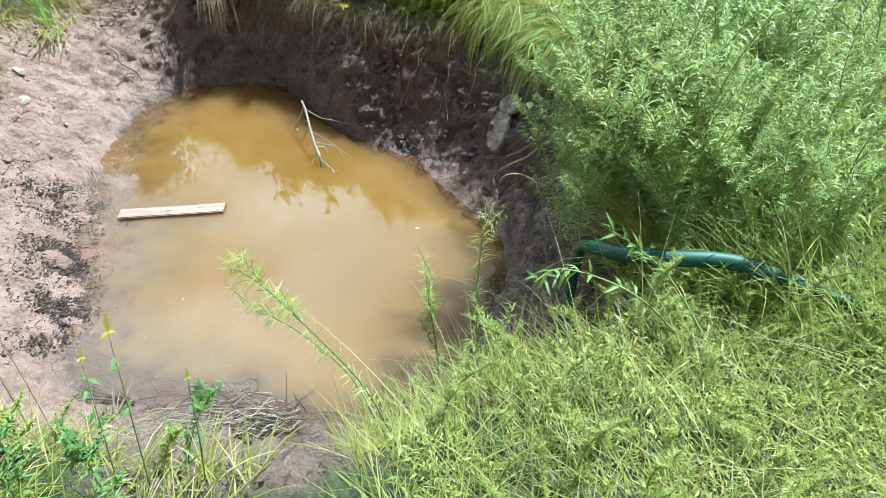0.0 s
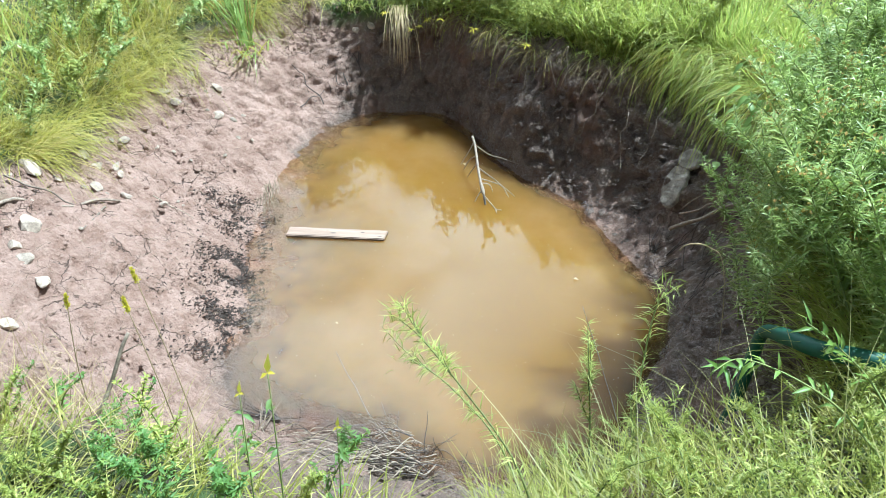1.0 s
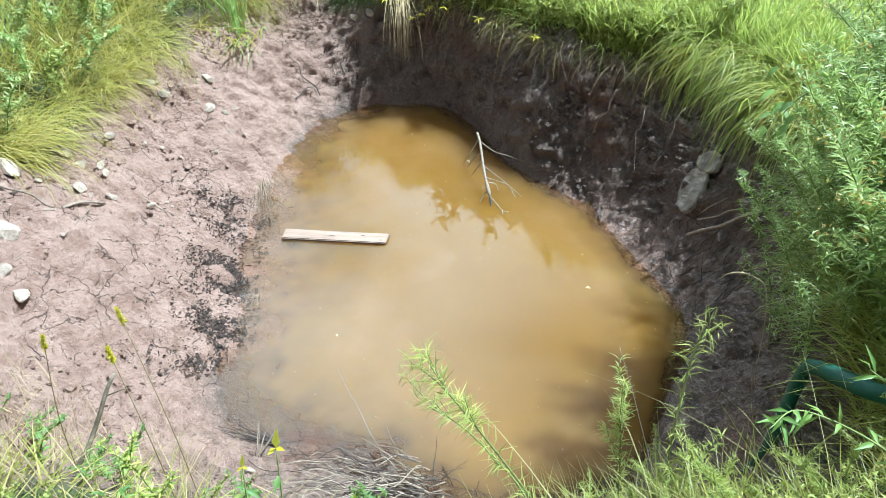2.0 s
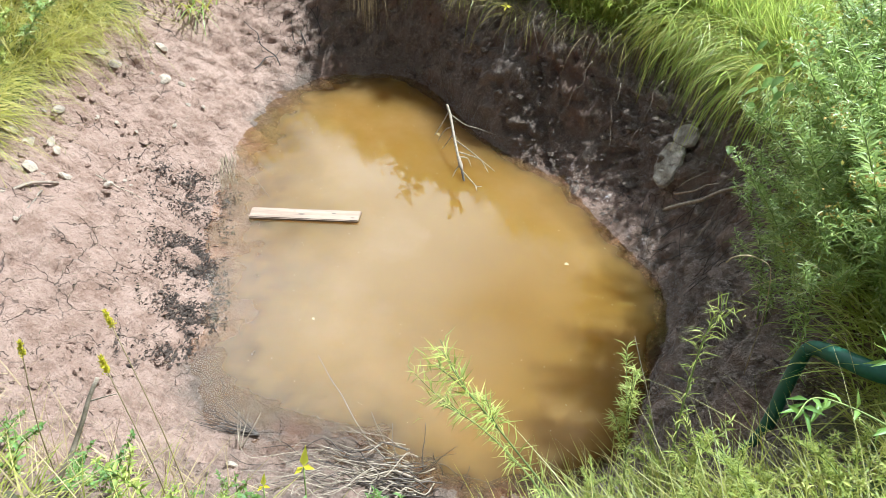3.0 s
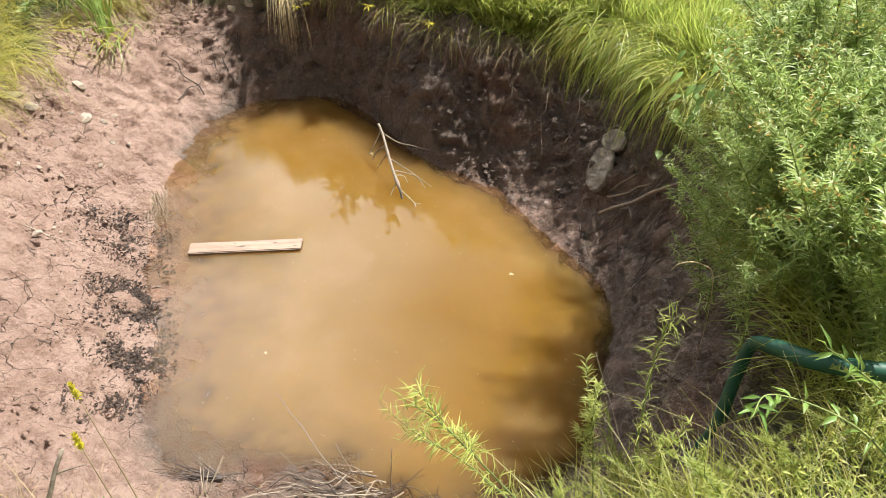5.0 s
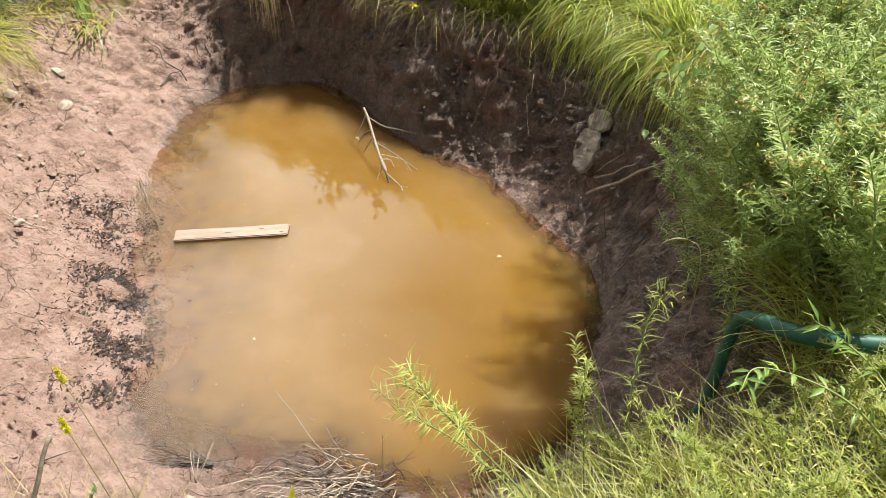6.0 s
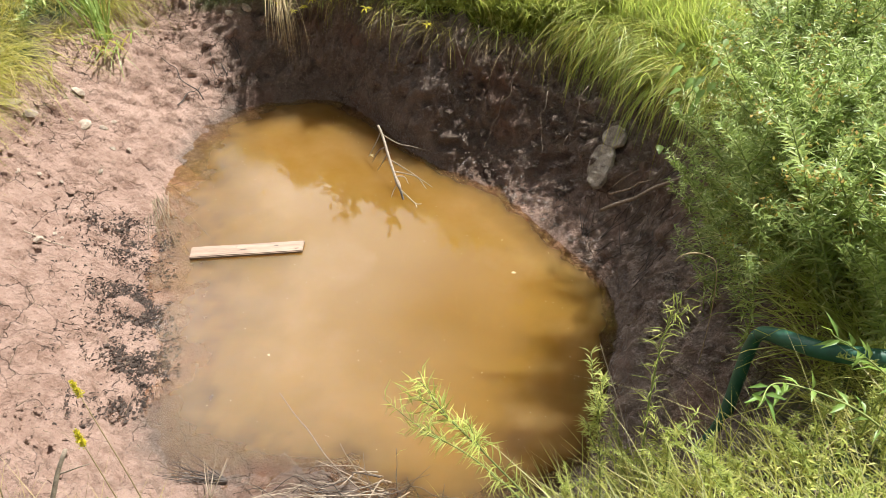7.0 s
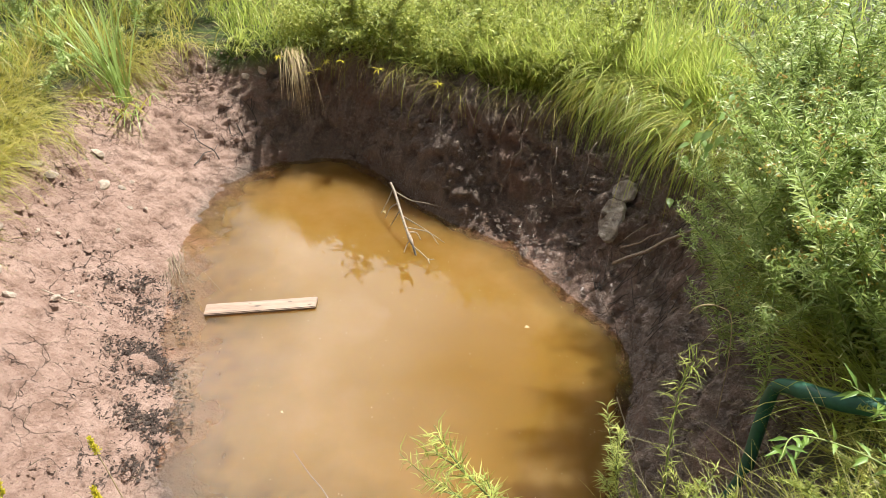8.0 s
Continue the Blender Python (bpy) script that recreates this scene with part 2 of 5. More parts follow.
# ---- geometry tools ----
class Geo:
    """Collects vertices and faces for one mesh."""

    def __init__(self):
        self.v, self.f, self.n = [], [], 0

    def add(self, verts, faces):
        verts = np.asarray(verts, float).reshape(-1, 3)
        self.v.append(verts)
        for f in faces:
            self.f.extend((np.asarray(f) + self.n).tolist())
        self.n += len(verts)

    def mesh(self, name, mat, smooth=True):
        me = bpy.data.meshes.new(name)
        v = np.concatenate(self.v) if self.v else np.zeros((0, 3))
        me.from_pydata(v.tolist(), [], self.f)
        me.materials.append(mat)
        if smooth:
            me.polygons.foreach_set("use_smooth", np.ones(len(me.polygons), bool))
        me.update()
        return me


def part(name, geo, mat, parent, label="", smooth=True):
    """One mesh object under a thing or a part."""
    ob = new(name, geo.mesh(name, mat, smooth))
    ob.parent = parent
    if label:
        tagged(ob, label)
    return ob


def thing(name, m, label, category, group="", kind=""):
    ob = new(name)
    ob.empty_display_size = 0.05
    ob.matrix_basis = m
    return tagged(ob, label, category, group, kind)


def unit(a):
    return a / np.maximum(np.linalg.norm(a, axis=-1, keepdims=True), 1e-9)


def tube(geo, pts, radii, sides=6, cap=True):
    """A tapered tube along a line of points."""
    pts = np.asarray(pts, float)
    k = len(pts)
    radii = np.broadcast_to(np.asarray(radii, float), (k,))
    tan = unit(np.gradient(pts, axis=0))
    ref = np.array([0.0, 0.0, 1.0]) if abs(tan[0][2]) < 0.9 else np.array([1.0, 0.0, 0.0])
    a = np.arange(sides) * 2 * np.pi / sides
    rings = []
    u = unit(np.cross(tan[0], ref))
    for p, t, r in zip(pts, tan, radii):
        u = unit(u - t * (u @ t))
        w = np.cross(t, u)
        rings.append(p + r * (np.cos(a)[:, None] * u + np.sin(a)[:, None] * w))
    i = np.arange(k - 1)[:, None] * sides
    j = np.arange(sides)[None]
    q = np.stack([i + j, i + (j + 1) % sides, i + sides + (j + 1) % sides, i + sides + j], -1).reshape(-1, 4)
    faces = [q]
    if cap:
        faces += [np.arange(sides)[None, ::-1], (np.arange(sides) + (k - 1) * sides)[None]]
    geo.add(np.concatenate(rings), faces)


def curve(pts, steps=6):
    """A smooth line through points."""
    p = np.asarray(pts, float)
    p = np.vstack([2 * p[0] - p[1], p, 2 * p[-1] - p[-2]])
    out = []
    for a, b, c, d in zip(p, p[1:], p[2:], p[3:]):
        for s in np.arange(steps) / steps:
            out.append(0.5 * (2 * b + (c - a) * s + (2 * a - 5 * b + 4 * c - d) * s * s + (3 * b - a - 3 * c + d) * s ** 3))
    out.append(p[-2])
    return np.array(out)


def leaves(geo, o, d, up, length, width, fold=0.3, droop=0.2):
    """Many folded lance-shaped leaves: base, direction, upper side, size."""
    o, d, up = (np.asarray(q, float).reshape(-1, 3) for q in (o, d, up))
    n = len(o)
    length, width = np.broadcast_to(length, (n,))[:, None], np.broadcast_to(width, (n,))[:, None]
    d = unit(d)
    s = unit(np.cross(d, up))
    u = np.cross(s, d)
    c = o + d * length * 0.42
    tip = o + d * length - u * length * droop
    lift = u * width * fold
    v = np.stack([o, c + s * width / 2 + lift, c, c - s * width / 2 + lift, tip], 1)
    base = (np.arange(n) * 5)[:, None]
    tri = np.concatenate([base + np.array([[0, 1, 2]]), base + np.array([[0, 2, 3]]), base + np.array([[1, 4, 2]]), base + np.array([[2, 4, 3]])])
    geo.add(v.reshape(-1, 3), [tri])


def blades(geo, o, heading, length, width, lean, curl, seg=4, rng=None):
    """Many grass blades: they start leaning by lean and bend over by curl (radians)."""
    o = np.asarray(o, float).reshape(-1, 3)
    n = len(o)
    length, width, lean, curl, heading = (np.broadcast_to(q, (n,)).astype(float) for q in (length, width, lean, curl, heading))
    h = np.stack([np.cos(heading), np.sin(heading), np.zeros(n)], -1)
    twist = heading + np.pi / 2 + (rng.normal(0, 0.5, n) if rng is not None else 0)
    side = np.stack([np.cos(twist), np.sin(twist), np.zeros(n)], -1)
    p = o.copy()
    rows = []
    for i in range(seg + 1):
        s = i / seg
        w = (width * (1 - s ** 1.7) * 0.5)[:, None]
        if i < seg:
            rows += [p - side * w, p + side * w]
        else:
            rows += [p]
        th = np.minimum(lean + curl * (s + 0.5 / seg), 3.0)
        p = p + (length / seg)[:, None] * (np.sin(th)[:, None] * h + np.cos(th)[:, None] * np.array([0, 0, 1.0]))
    k = len(rows)
    v = np.stack(rows, 1)
    base = (np.arange(n) * k)[:, None]
    quads = np.concatenate([base + np.array([[2 * i, 2 * i + 1, 2 * i + 3, 2 * i + 2]]) for i in range(seg - 1)])
    tri = base + np.array([[2 * seg - 2, 2 * seg - 1, 2 * seg]])
    geo.add(v.reshape(-1, 3), [quads, tri])


def value_noise(x, y, scale, seed):
    """Smooth lattice noise, -1 to 1."""
    x, y = np.asarray(x, float) * scale + 37.3 * seed, np.asarray(y, float) * scale - 11.7 * seed
    xi, yi = np.floor(x).astype(np.int64), np.floor(y).astype(np.int64)
    fx, fy = x - xi, y - yi
    fx, fy = fx * fx * (3 - 2 * fx), fy * fy * (3 - 2 * fy)

    def h(a, b):
        k = (a * 374761393 + b * 668265263 + seed * 982451653) & 0xFFFFFFFF
        k = ((k ^ (k >> 13)) * 1274126177) & 0xFFFFFFFF
        return ((k ^ (k >> 16)) & 0xFFFF) / 32767.5 - 1

    return (h(xi, yi) * (1 - fx) + h(xi + 1, yi) * fx) * (1 - fy) + (h(xi, yi + 1) * (1 - fx) + h(xi + 1, yi + 1) * fx) * fy


# ---- the lie of the land: a dug pond with banks of different steepness ----
SHORE = [(0.15, 3.90), (0.06, 4.12), (-0.19, 4.44), (-0.50, 4.80), (-0.93, 5.07), (-1.20, 5.35), (-1.45, 5.63),
         (-1.73, 5.78), (-2.08, 5.68), (-2.28, 5.53), (-2.40, 5.27), (-2.47, 4.95), (-2.45, 4.59), (-2.38, 4.19),
         (-2.28, 3.85), (-2.12, 3.44), (-1.99, 3.09), (-1.87, 2.80), (-1.65, 2.70), (-1.36, 2.72), (-1.04, 2.72),
         (-0.78, 2.62), (-0.45, 2.66), (-0.16, 2.80), (0.00, 3.03), (0.085, 3.41), (0.13, 3.62)]
POND = (-1.1, 4.1)
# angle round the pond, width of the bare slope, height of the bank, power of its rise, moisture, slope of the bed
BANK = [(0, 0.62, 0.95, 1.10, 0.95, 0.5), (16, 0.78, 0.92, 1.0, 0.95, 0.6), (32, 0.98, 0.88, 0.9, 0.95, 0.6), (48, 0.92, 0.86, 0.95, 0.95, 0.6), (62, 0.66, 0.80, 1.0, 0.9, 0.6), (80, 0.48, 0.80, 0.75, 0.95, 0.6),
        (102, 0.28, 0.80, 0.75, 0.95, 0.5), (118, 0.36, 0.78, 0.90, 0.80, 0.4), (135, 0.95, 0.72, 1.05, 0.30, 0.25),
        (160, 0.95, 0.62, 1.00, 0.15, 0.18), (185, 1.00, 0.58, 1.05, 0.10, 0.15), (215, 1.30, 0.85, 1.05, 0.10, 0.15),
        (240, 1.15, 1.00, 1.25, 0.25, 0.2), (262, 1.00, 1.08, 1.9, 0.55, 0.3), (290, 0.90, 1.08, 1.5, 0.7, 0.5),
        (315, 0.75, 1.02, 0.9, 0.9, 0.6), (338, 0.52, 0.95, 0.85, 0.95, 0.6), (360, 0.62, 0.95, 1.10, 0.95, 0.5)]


def shore_line():
    p = np.array(SHORE)
    n = len(p)
    return curve(np.vstack([p[-1:], p, p[:2]]), 4)[4:-4][:n * 4]


LINE = shore_line()


def pond_distance(x, y):
    """Metres from the shoreline; negative over the water."""
    x, y = np.asarray(x, float), np.asarray(y, float)
    best, inside = np.full(x.shape, 1e9), np.zeros(x.shape, bool)
    for (ax, ay), (bx, by) in zip(LINE, np.roll(LINE, -1, 0)):
        ex, ey = bx - ax, by - ay
        t = np.clip(((x - ax) * ex + (y - ay) * ey) / (ex * ex + ey * ey + 1e-12), 0, 1)
        best = np.minimum(best, np.hypot(x - ax - t * ex, y - ay - t * ey))
        inside ^= ((ay > y) != (by > y)) & (x < ex * (y - ay) / (ey if abs(ey) > 1e-9 else 1e-9) + ax)
    return np.where(inside, -best, best)


def bank_angle(x, y):
    return np.degrees(np.arctan2(np.asarray(y) - POND[1], np.asarray(x) - POND[0])) % 360


def bank(x, y, col):
    return np.interp(bank_angle(x, y), [b[0] for b in BANK], [b[col] for b in BANK])


def ground_z(x, y, d=None):
    """The height of the ground without its finest relief."""
    x, y = np.asarray(x, float), np.asarray(y, float)
    d = pond_distance(x, y) if d is None else d
    w = bank(x, y, 1) * (1 + 0.14 * value_noise(x, y, 2.3, 3))
    top, power = bank(x, y, 2), bank(x, y, 3)
    u = np.clip(d / w, 0, 1)
    rise = top * (u ** power)
    shelf = np.clip(1 - np.abs((bank_angle(x, y) + 180) % 360 - 180 - 34) / 44, 0, 1) ** 0.5
    rise = rise * (1 - 0.72 * shelf * (1 - np.clip(d / 0.34, 0, 1) ** 1.5))
    rise = rise - top * 0.10 * np.clip(1 - np.abs(u - 1) / 0.25, 0, 1) ** 2
    past = np.maximum(d - w, 0)
    flat = rise + 0.10 * (1 - np.exp(-past / 1.5)) + 0.05 * value_noise(x, y, 0.8, 4) * np.clip(past, 0, 1)
    far = np.clip((past - 3) / 12, 0, 1)
    flat = flat * (1 - far) + (1.05 + 0.25 * value_noise(x, y, 0.05, 5)) * far
    bed = -np.minimum(np.maximum(-d, 0) * bank(x, y, 5), 0.45)
    return np.where(d < 0, bed, flat)


def turf(x, y, d):
    """1 where plants have closed over the soil, 0 on bare mud."""
    w = bank(x, y, 1)
    return np.clip((d - w * (0.9 + 0.22 * value_noise(x, y, 2.9, 8))) / (0.22 * w) + 0.5, 0, 1)


def axis(lo, hi, step, far):
    fine = np.arange(lo, hi + step / 2, step)
    out, s, q = [], step, 0.0
    while q < far:
        s *= 1.22
        q += s
        out.append(q)
    out = np.array(out)
    return np.concatenate([(lo - out)[::-1], fine, hi + out])


def build_ground():
    gx, gy = axis(-4.0, 1.2, 0.0135, 450), axis(1.55, 6.5, 0.0135, 450)
    X, Y = np.meshgrid(gx, gy)
    x, y = X.ravel(), Y.ravel()
    d = pond_distance(x, y)
    z = ground_z(x, y, d)
    t = turf(x, y, d)
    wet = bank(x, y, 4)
    px, py = x + 0.9 * z * np.clip((x + 1.1) / 0.8, -1, 1), y + z * np.clip((y - 4.1) / 0.8, -1, 1)
    billow = 0.034 * np.abs(value_noise(px, py, 7.5, 12)) + 0.024 * np.abs(value_noise(px, py, 16, 13)) + 0.013 * np.abs(value_noise(px, py, 33, 15)) - 0.024
    lump = 0.022 * value_noise(px, py, 4.5, 11) + 0.008 * value_noise(px, py, 45, 18) + 0.006 * value_noise(px, py, 70, 28)
    clod = np.maximum(value_noise(px, py, 13, 14) - 0.25, 0) * 0.035
    hole = -np.maximum(value_noise(px, py, 8.5, 16) - 0.58, 0) * 0.15 - np.maximum(value_noise(px, py, 21, 26) - 0.50, 0) * 0.07
    groove = -0.020 * np.exp(-(value_noise(px, py, 3.6, 41) / 0.055) ** 2) * np.clip(value_noise(px, py, 2.1, 42) * 2.5 + 0.2, 0, 1) - 0.011 * np.exp(-(value_noise(px, py, 9.0, 43) / 0.10) ** 2) * np.clip(value_noise(px, py, 3.3, 45) * 2.5, 0, 1)
    push = (lump + clod + hole) * (0.62 + 0.75 * wet) + billow * (0.40 + 1.25 * wet) + groove
    push = push * np.where(d < 0, 0.15, 0.25 + 0.75 * np.clip(d / 0.10, 0, 1)) * (1 - 0.5 * t)
    push = push + np.exp(-(d / 0.12) ** 2) * (0.012 * value_noise(x, y, 7, 27) + 0.010 * value_noise(x, y, 19, 19)) * 0.8
    # the sunlit foot of the far right bank, smoother and painted paler
    sun_strip = np.clip(1.8 - np.abs((bank_angle(x, y) + 180) % 360 - 180 - 31) / 23, 0, 1) * np.exp(-(np.maximum(d, 0) / 0.30) ** 2)
    push = push * (1 - 0.45 * sun_strip)
    near = np.maximum(np.abs(x + 1.4) - 4, np.abs(y - 4) - 4)
    push = np.where(near > 0, 0, push)
    zy, zx = np.gradient(z.reshape(len(gy), len(gx)), gy, gx)
    zx, zy = np.clip(zx.ravel(), -2.5, 2.5), np.clip(zy.ravel(), -2.5, 2.5)
    k = push / np.sqrt(1 + zx * zx + zy * zy)
    x, y, z = x - zx * k, y - zy * k, z + k
    g = Geo()
    nx, ny = len(gx), len(gy)
    i = (np.arange(ny - 1)[:, None] * nx + np.arange(nx - 1)[None]).ravel()
    g.add(np.stack([x, y, z], -1), [np.stack([i, i + 1, i + 1 + nx, i + nx], -1)])
    me = g.mesh("ground", MUD)
    damp_less_sun = np.clip(wet + 0.5 * np.exp(-np.maximum(d, 0) / 0.06) * (wet > 0.2), 0, 1)
    # sunlight on that shore is put into the colour by lowering the moisture
    damp_less_sun = damp_less_sun - 0.62 * sun_strip
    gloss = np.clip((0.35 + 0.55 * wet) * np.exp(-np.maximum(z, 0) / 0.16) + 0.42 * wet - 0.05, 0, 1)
    for name, val in (("moist", damp_less_sun), ("turf", t), ("wet", gloss)):
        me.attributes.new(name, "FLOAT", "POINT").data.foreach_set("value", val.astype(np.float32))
    return tagged(new("ground", me), "reddish-brown bare mud banks of a dug pond, turf above", "ground", kind="structure")


def build_water():
    """A closed body of water: a fine surface, and a floor and sides that lie under the mud."""
    gx, gy = np.arange(-2.9, 0.6, 0.03), np.arange(2.2, 6.2, 0.03)
    X, Y = np.meshgrid(gx, gy)
    x, y = X.ravel(), Y.ravel()
    d = pond_distance(x, y)
    nx = len(gx)
    i = (np.arange(len(gy) - 1)[:, None] * nx + np.arange(nx - 1)[None]).ravel()
    q = np.stack([i, i + 1, i + 1 + nx, i + nx], -1)
    q = q[(d[q] < 0.10).all(1)]
    used = np.unique(q)
    back = np.full(len(x), -1)
    back[used] = np.arange(len(used))
    q = back[q]
    top = np.stack([x, y, np.zeros_like(x)], -1)[used]
    n = len(top)
    edges = np.concatenate([q[:, [k, (k + 1) % 4]] for k in range(4)])
    there = {(int(p), int(r)) for p, r in edges}
    rim = np.array([e for e in there if (e[1], e[0]) not in there])
    g = Geo()
    g.add(np.vstack([top, top - [0, 0, 0.75]]), [q, q[:, ::-1] + n, np.stack([rim[:, 1], rim[:, 0], rim[:, 0] + n, rim[:, 1] + n], -1)])
    me = g.mesh("water", WATER, False)
    depth = np.maximum(-d[used], 0) * bank(x[used], y[used], 5)
    depth = np.maximum(depth + 0.016 * value_noise(x[used], y[used], 9, 21) + 0.012 * value_noise(x[used], y[used], 21, 22), 0)
    me.attributes.new("depth", "FLOAT", "POINT").data.foreach_set("value", np.tile(depth, 2).astype(np.float32))
    return tagged(new("water", me), "still murky tan pond water mirroring sky and trees", "water", kind="structure")


build_ground()
build_water()


# ---- plants ----
def scatter(rng, n, box, keep):
    """n places in a box (x0, x1, y0, y1) that keep(x, y, d, angle, edge) accepts; edge is metres past the bank's lip."""
    xs, ys = [], []
    while len(xs) < n:
        x, y = rng.uniform(box[0], box[1], n * 2), rng.uniform(box[2], box[3], n * 2)
        d = pond_distance(x, y)
        a = np.degrees(np.arctan2(y - POND[1], x - POND[0])) % 360
        ok = keep(x, y, d, a, d - bank(x, y, 1), rng.uniform(0, 1, n * 2))
        xs.extend(x[ok])
        ys.extend(y[ok])
    x, y = np.array(xs[:n]), np.array(ys[:n])
    return x, y, ground_z(x, y)


def weed(name, rng, height, leaf_count, leaf_len, leaf_wide, mat, label, group, bend=0.25, branches=5, flowers=None, category="weed", leafy=(0.12, 1.0), stem_r=0.0035, head=None):
    """An upright weed: a bent stem with side shoots and many narrow leaves."""
    ob = thing(name, Matrix(), label, category, group)
    lf = Geo()
    a = rng.uniform(0, 2 * np.pi)
    lean = np.array([np.cos(a), np.sin(a), 0]) * bend * height
    base = np.array([0, 0, -0.03])
    main = curve([base, base + lean * 0.12 + [0, 0, height * 0.4], base + lean * 0.45 + [0, 0, height * 0.75], base + lean + [0, 0, height]], 4)
    st = Geo()
    tube(st, main, np.linspace(stem_r, stem_r * 0.35, len(main)), 5)
    part("stem", st, STEM, ob)
    lines = [(main, leafy[0], leaf_count, 1.0)]
    for b in range(branches):
        s = rng.uniform(0.25, 0.85)
        p = main[int(s * (len(main) - 1))]
        ang = rng.uniform(0, 2 * np.pi)
        ln = height * rng.uniform(0.22, 0.42) * (1.1 - 0.5 * s)
        out = np.array([np.cos(ang), np.sin(ang), 0])
        br = curve([p, p + out * ln * 0.35 + [0, 0, ln * 0.35], p + out * ln * 0.65 + [0, 0, ln * 0.85]], 4)
        st = Geo()
        tube(st, br, np.linspace(stem_r * 0.6, stem_r * 0.25, len(br)), 4)
        part("shoot", st, STEM, ob)
        lines.append((br, 0.1, int(leaf_count * 0.38), 0.72))
    for line, lo, count, size in lines:
        s = np.sort(rng.uniform(lo, leafy[1], count))
        f = s * (len(line) - 1)
        i = np.minimum(f.astype(int), len(line) - 2)
        o = line[i] + (line[i + 1] - line[i]) * (f - i)[:, None]
        ang = np.arange(count) * 2.4 + rng.normal(0, 0.3, count)
        up = rng.uniform(0.0, 0.9, count) + 0.5 * s
        dd = np.stack([np.cos(ang), np.sin(ang), up], -1)
        ln = leaf_len * size * (1.1 - 0.6 * s) * rng.uniform(0.6, 1.25, count)
        leaves(lf, o, dd, np.tile([0, 0, 1.0], (count, 1)) + rng.normal(0, 0.3, (count, 3)), ln, leaf_wide * size * rng.uniform(0.7, 1.25, count), 0.3, rng.uniform(0.0, 0.6))
        if flowers:
            fl = Geo()
            o = line[-1] + rng.normal(0, 0.014, (flowers, 3)) * [1, 1, 1.6]
            leaves(fl, o, rng.normal(0, 1, (flowers, 3)), rng.normal(0, 1, (flowers, 3)), 0.013, 0.008)
            tagged(part("flower_head", fl, head or PETAL, ob, "faded brown flower head" if head else "small yellow flower head"), kind="stuff")
    tagged(part("leaves", lf, mat, ob), kind="stuff")
    return ob


def place(templates, rng, x, y, z, size=(0.8, 1.2), lean=None, lean_deg=10):
    """Set the templates down in turn, turned and scaled at random; lean gives a heading to tilt towards."""
    for i in range(len(x)):
        ob = templates[i % len(templates)]
        k = rng.uniform(*size)
        m = Matrix.Translation((x[i], y[i], z[i] - 0.01))
        if lean is not None:
            h = lean[i]
            m = m @ Matrix.Rotation(radians(abs(rng.normal(lean_deg, lean_deg * 0.4))), 4, Vector((-math.sin(h), math.cos(h), 0)))
        m = m @ Matrix.Rotation(rng.uniform(0, 2 * math.pi), 4, "Z") @ Matrix.Scale(k, 4)
        if i < len(templates):
            ob.matrix_basis = m
        else:
            copy_thing(ob, m)


def to_pond(x, y):
    """The heading from a place towards the water."""
    e = 0.05
    gx = pond_distance(x + e, y) - pond_distance(x - e, y)
    gy = pond_distance(x, y + e) - pond_distance(x, y - e)
    return np.arctan2(-gy, -gx)


def grass(name, rng, n, box, keep, length, width, lean, curl, mat, label, outward=0.6, sink=0.01):
    """A sward of blades as one object; blades near the lip hang towards the water."""
    x, y, z = scatter(rng, n, box, keep)
    h = to_pond(x, y)
    edge = pond_distance(x, y) - bank(x, y, 1)
    hang = np.clip(1 - edge / 0.45, 0, 1) * outward
    loose = rng.uniform(-np.pi, np.pi, n)
    heading = np.where(rng.uniform(0, 1, n) < 0.25 + 0.7 * hang, h + rng.normal(0, 0.6, n), loose)
    g = Geo()
    blades(g, np.stack([x, y, z - sink], -1), heading, rng.uniform(*length, n), rng.uniform(*width, n),
           rng.uniform(*lean, n) + 0.35 * hang, rng.uniform(*curl, n) + 0.9 * hang, 4, rng)
    return tagged(new(name, g.mesh(name, mat)), label, "grass", kind="stuff")


def tussock(name, rng, n, length, width, spread, fan, mat, label, group, category="grass", lean=(0.75, 1.45), curl=(0.7, 1.7)):
    """A tuft of long arching blades that falls towards its own +x."""
    g = Geo()
    o = np.stack([rng.normal(0, spread, n), rng.normal(0, spread * 1.3, n), np.full(n, -0.02)], -1)
    blades(g, o, rng.normal(0, fan, n), rng.uniform(*length, n), rng.uniform(*width, n), rng.uniform(*lean, n), rng.uniform(*curl, n), 6, rng)
    ob = new(name, g.mesh(name, mat))
    return tagged(ob, label, category, group)


def set_tussocks(templates, rng, x, y, z, turn=0.5, size=(0.75, 1.15)):
    h = to_pond(x, y)
    for i in range(len(x)):
        m = Matrix.Translation((x[i], y[i], z[i] - 0.01)) @ Matrix.Rotation(h[i] + rng.normal(0, turn), 4, "Z") @ Matrix.Scale(rng.uniform(*size), 4)
        if i < len(templates):
            templates[i].matrix_basis = m
        else:
            copy_thing(templates[i % len(templates)], m)


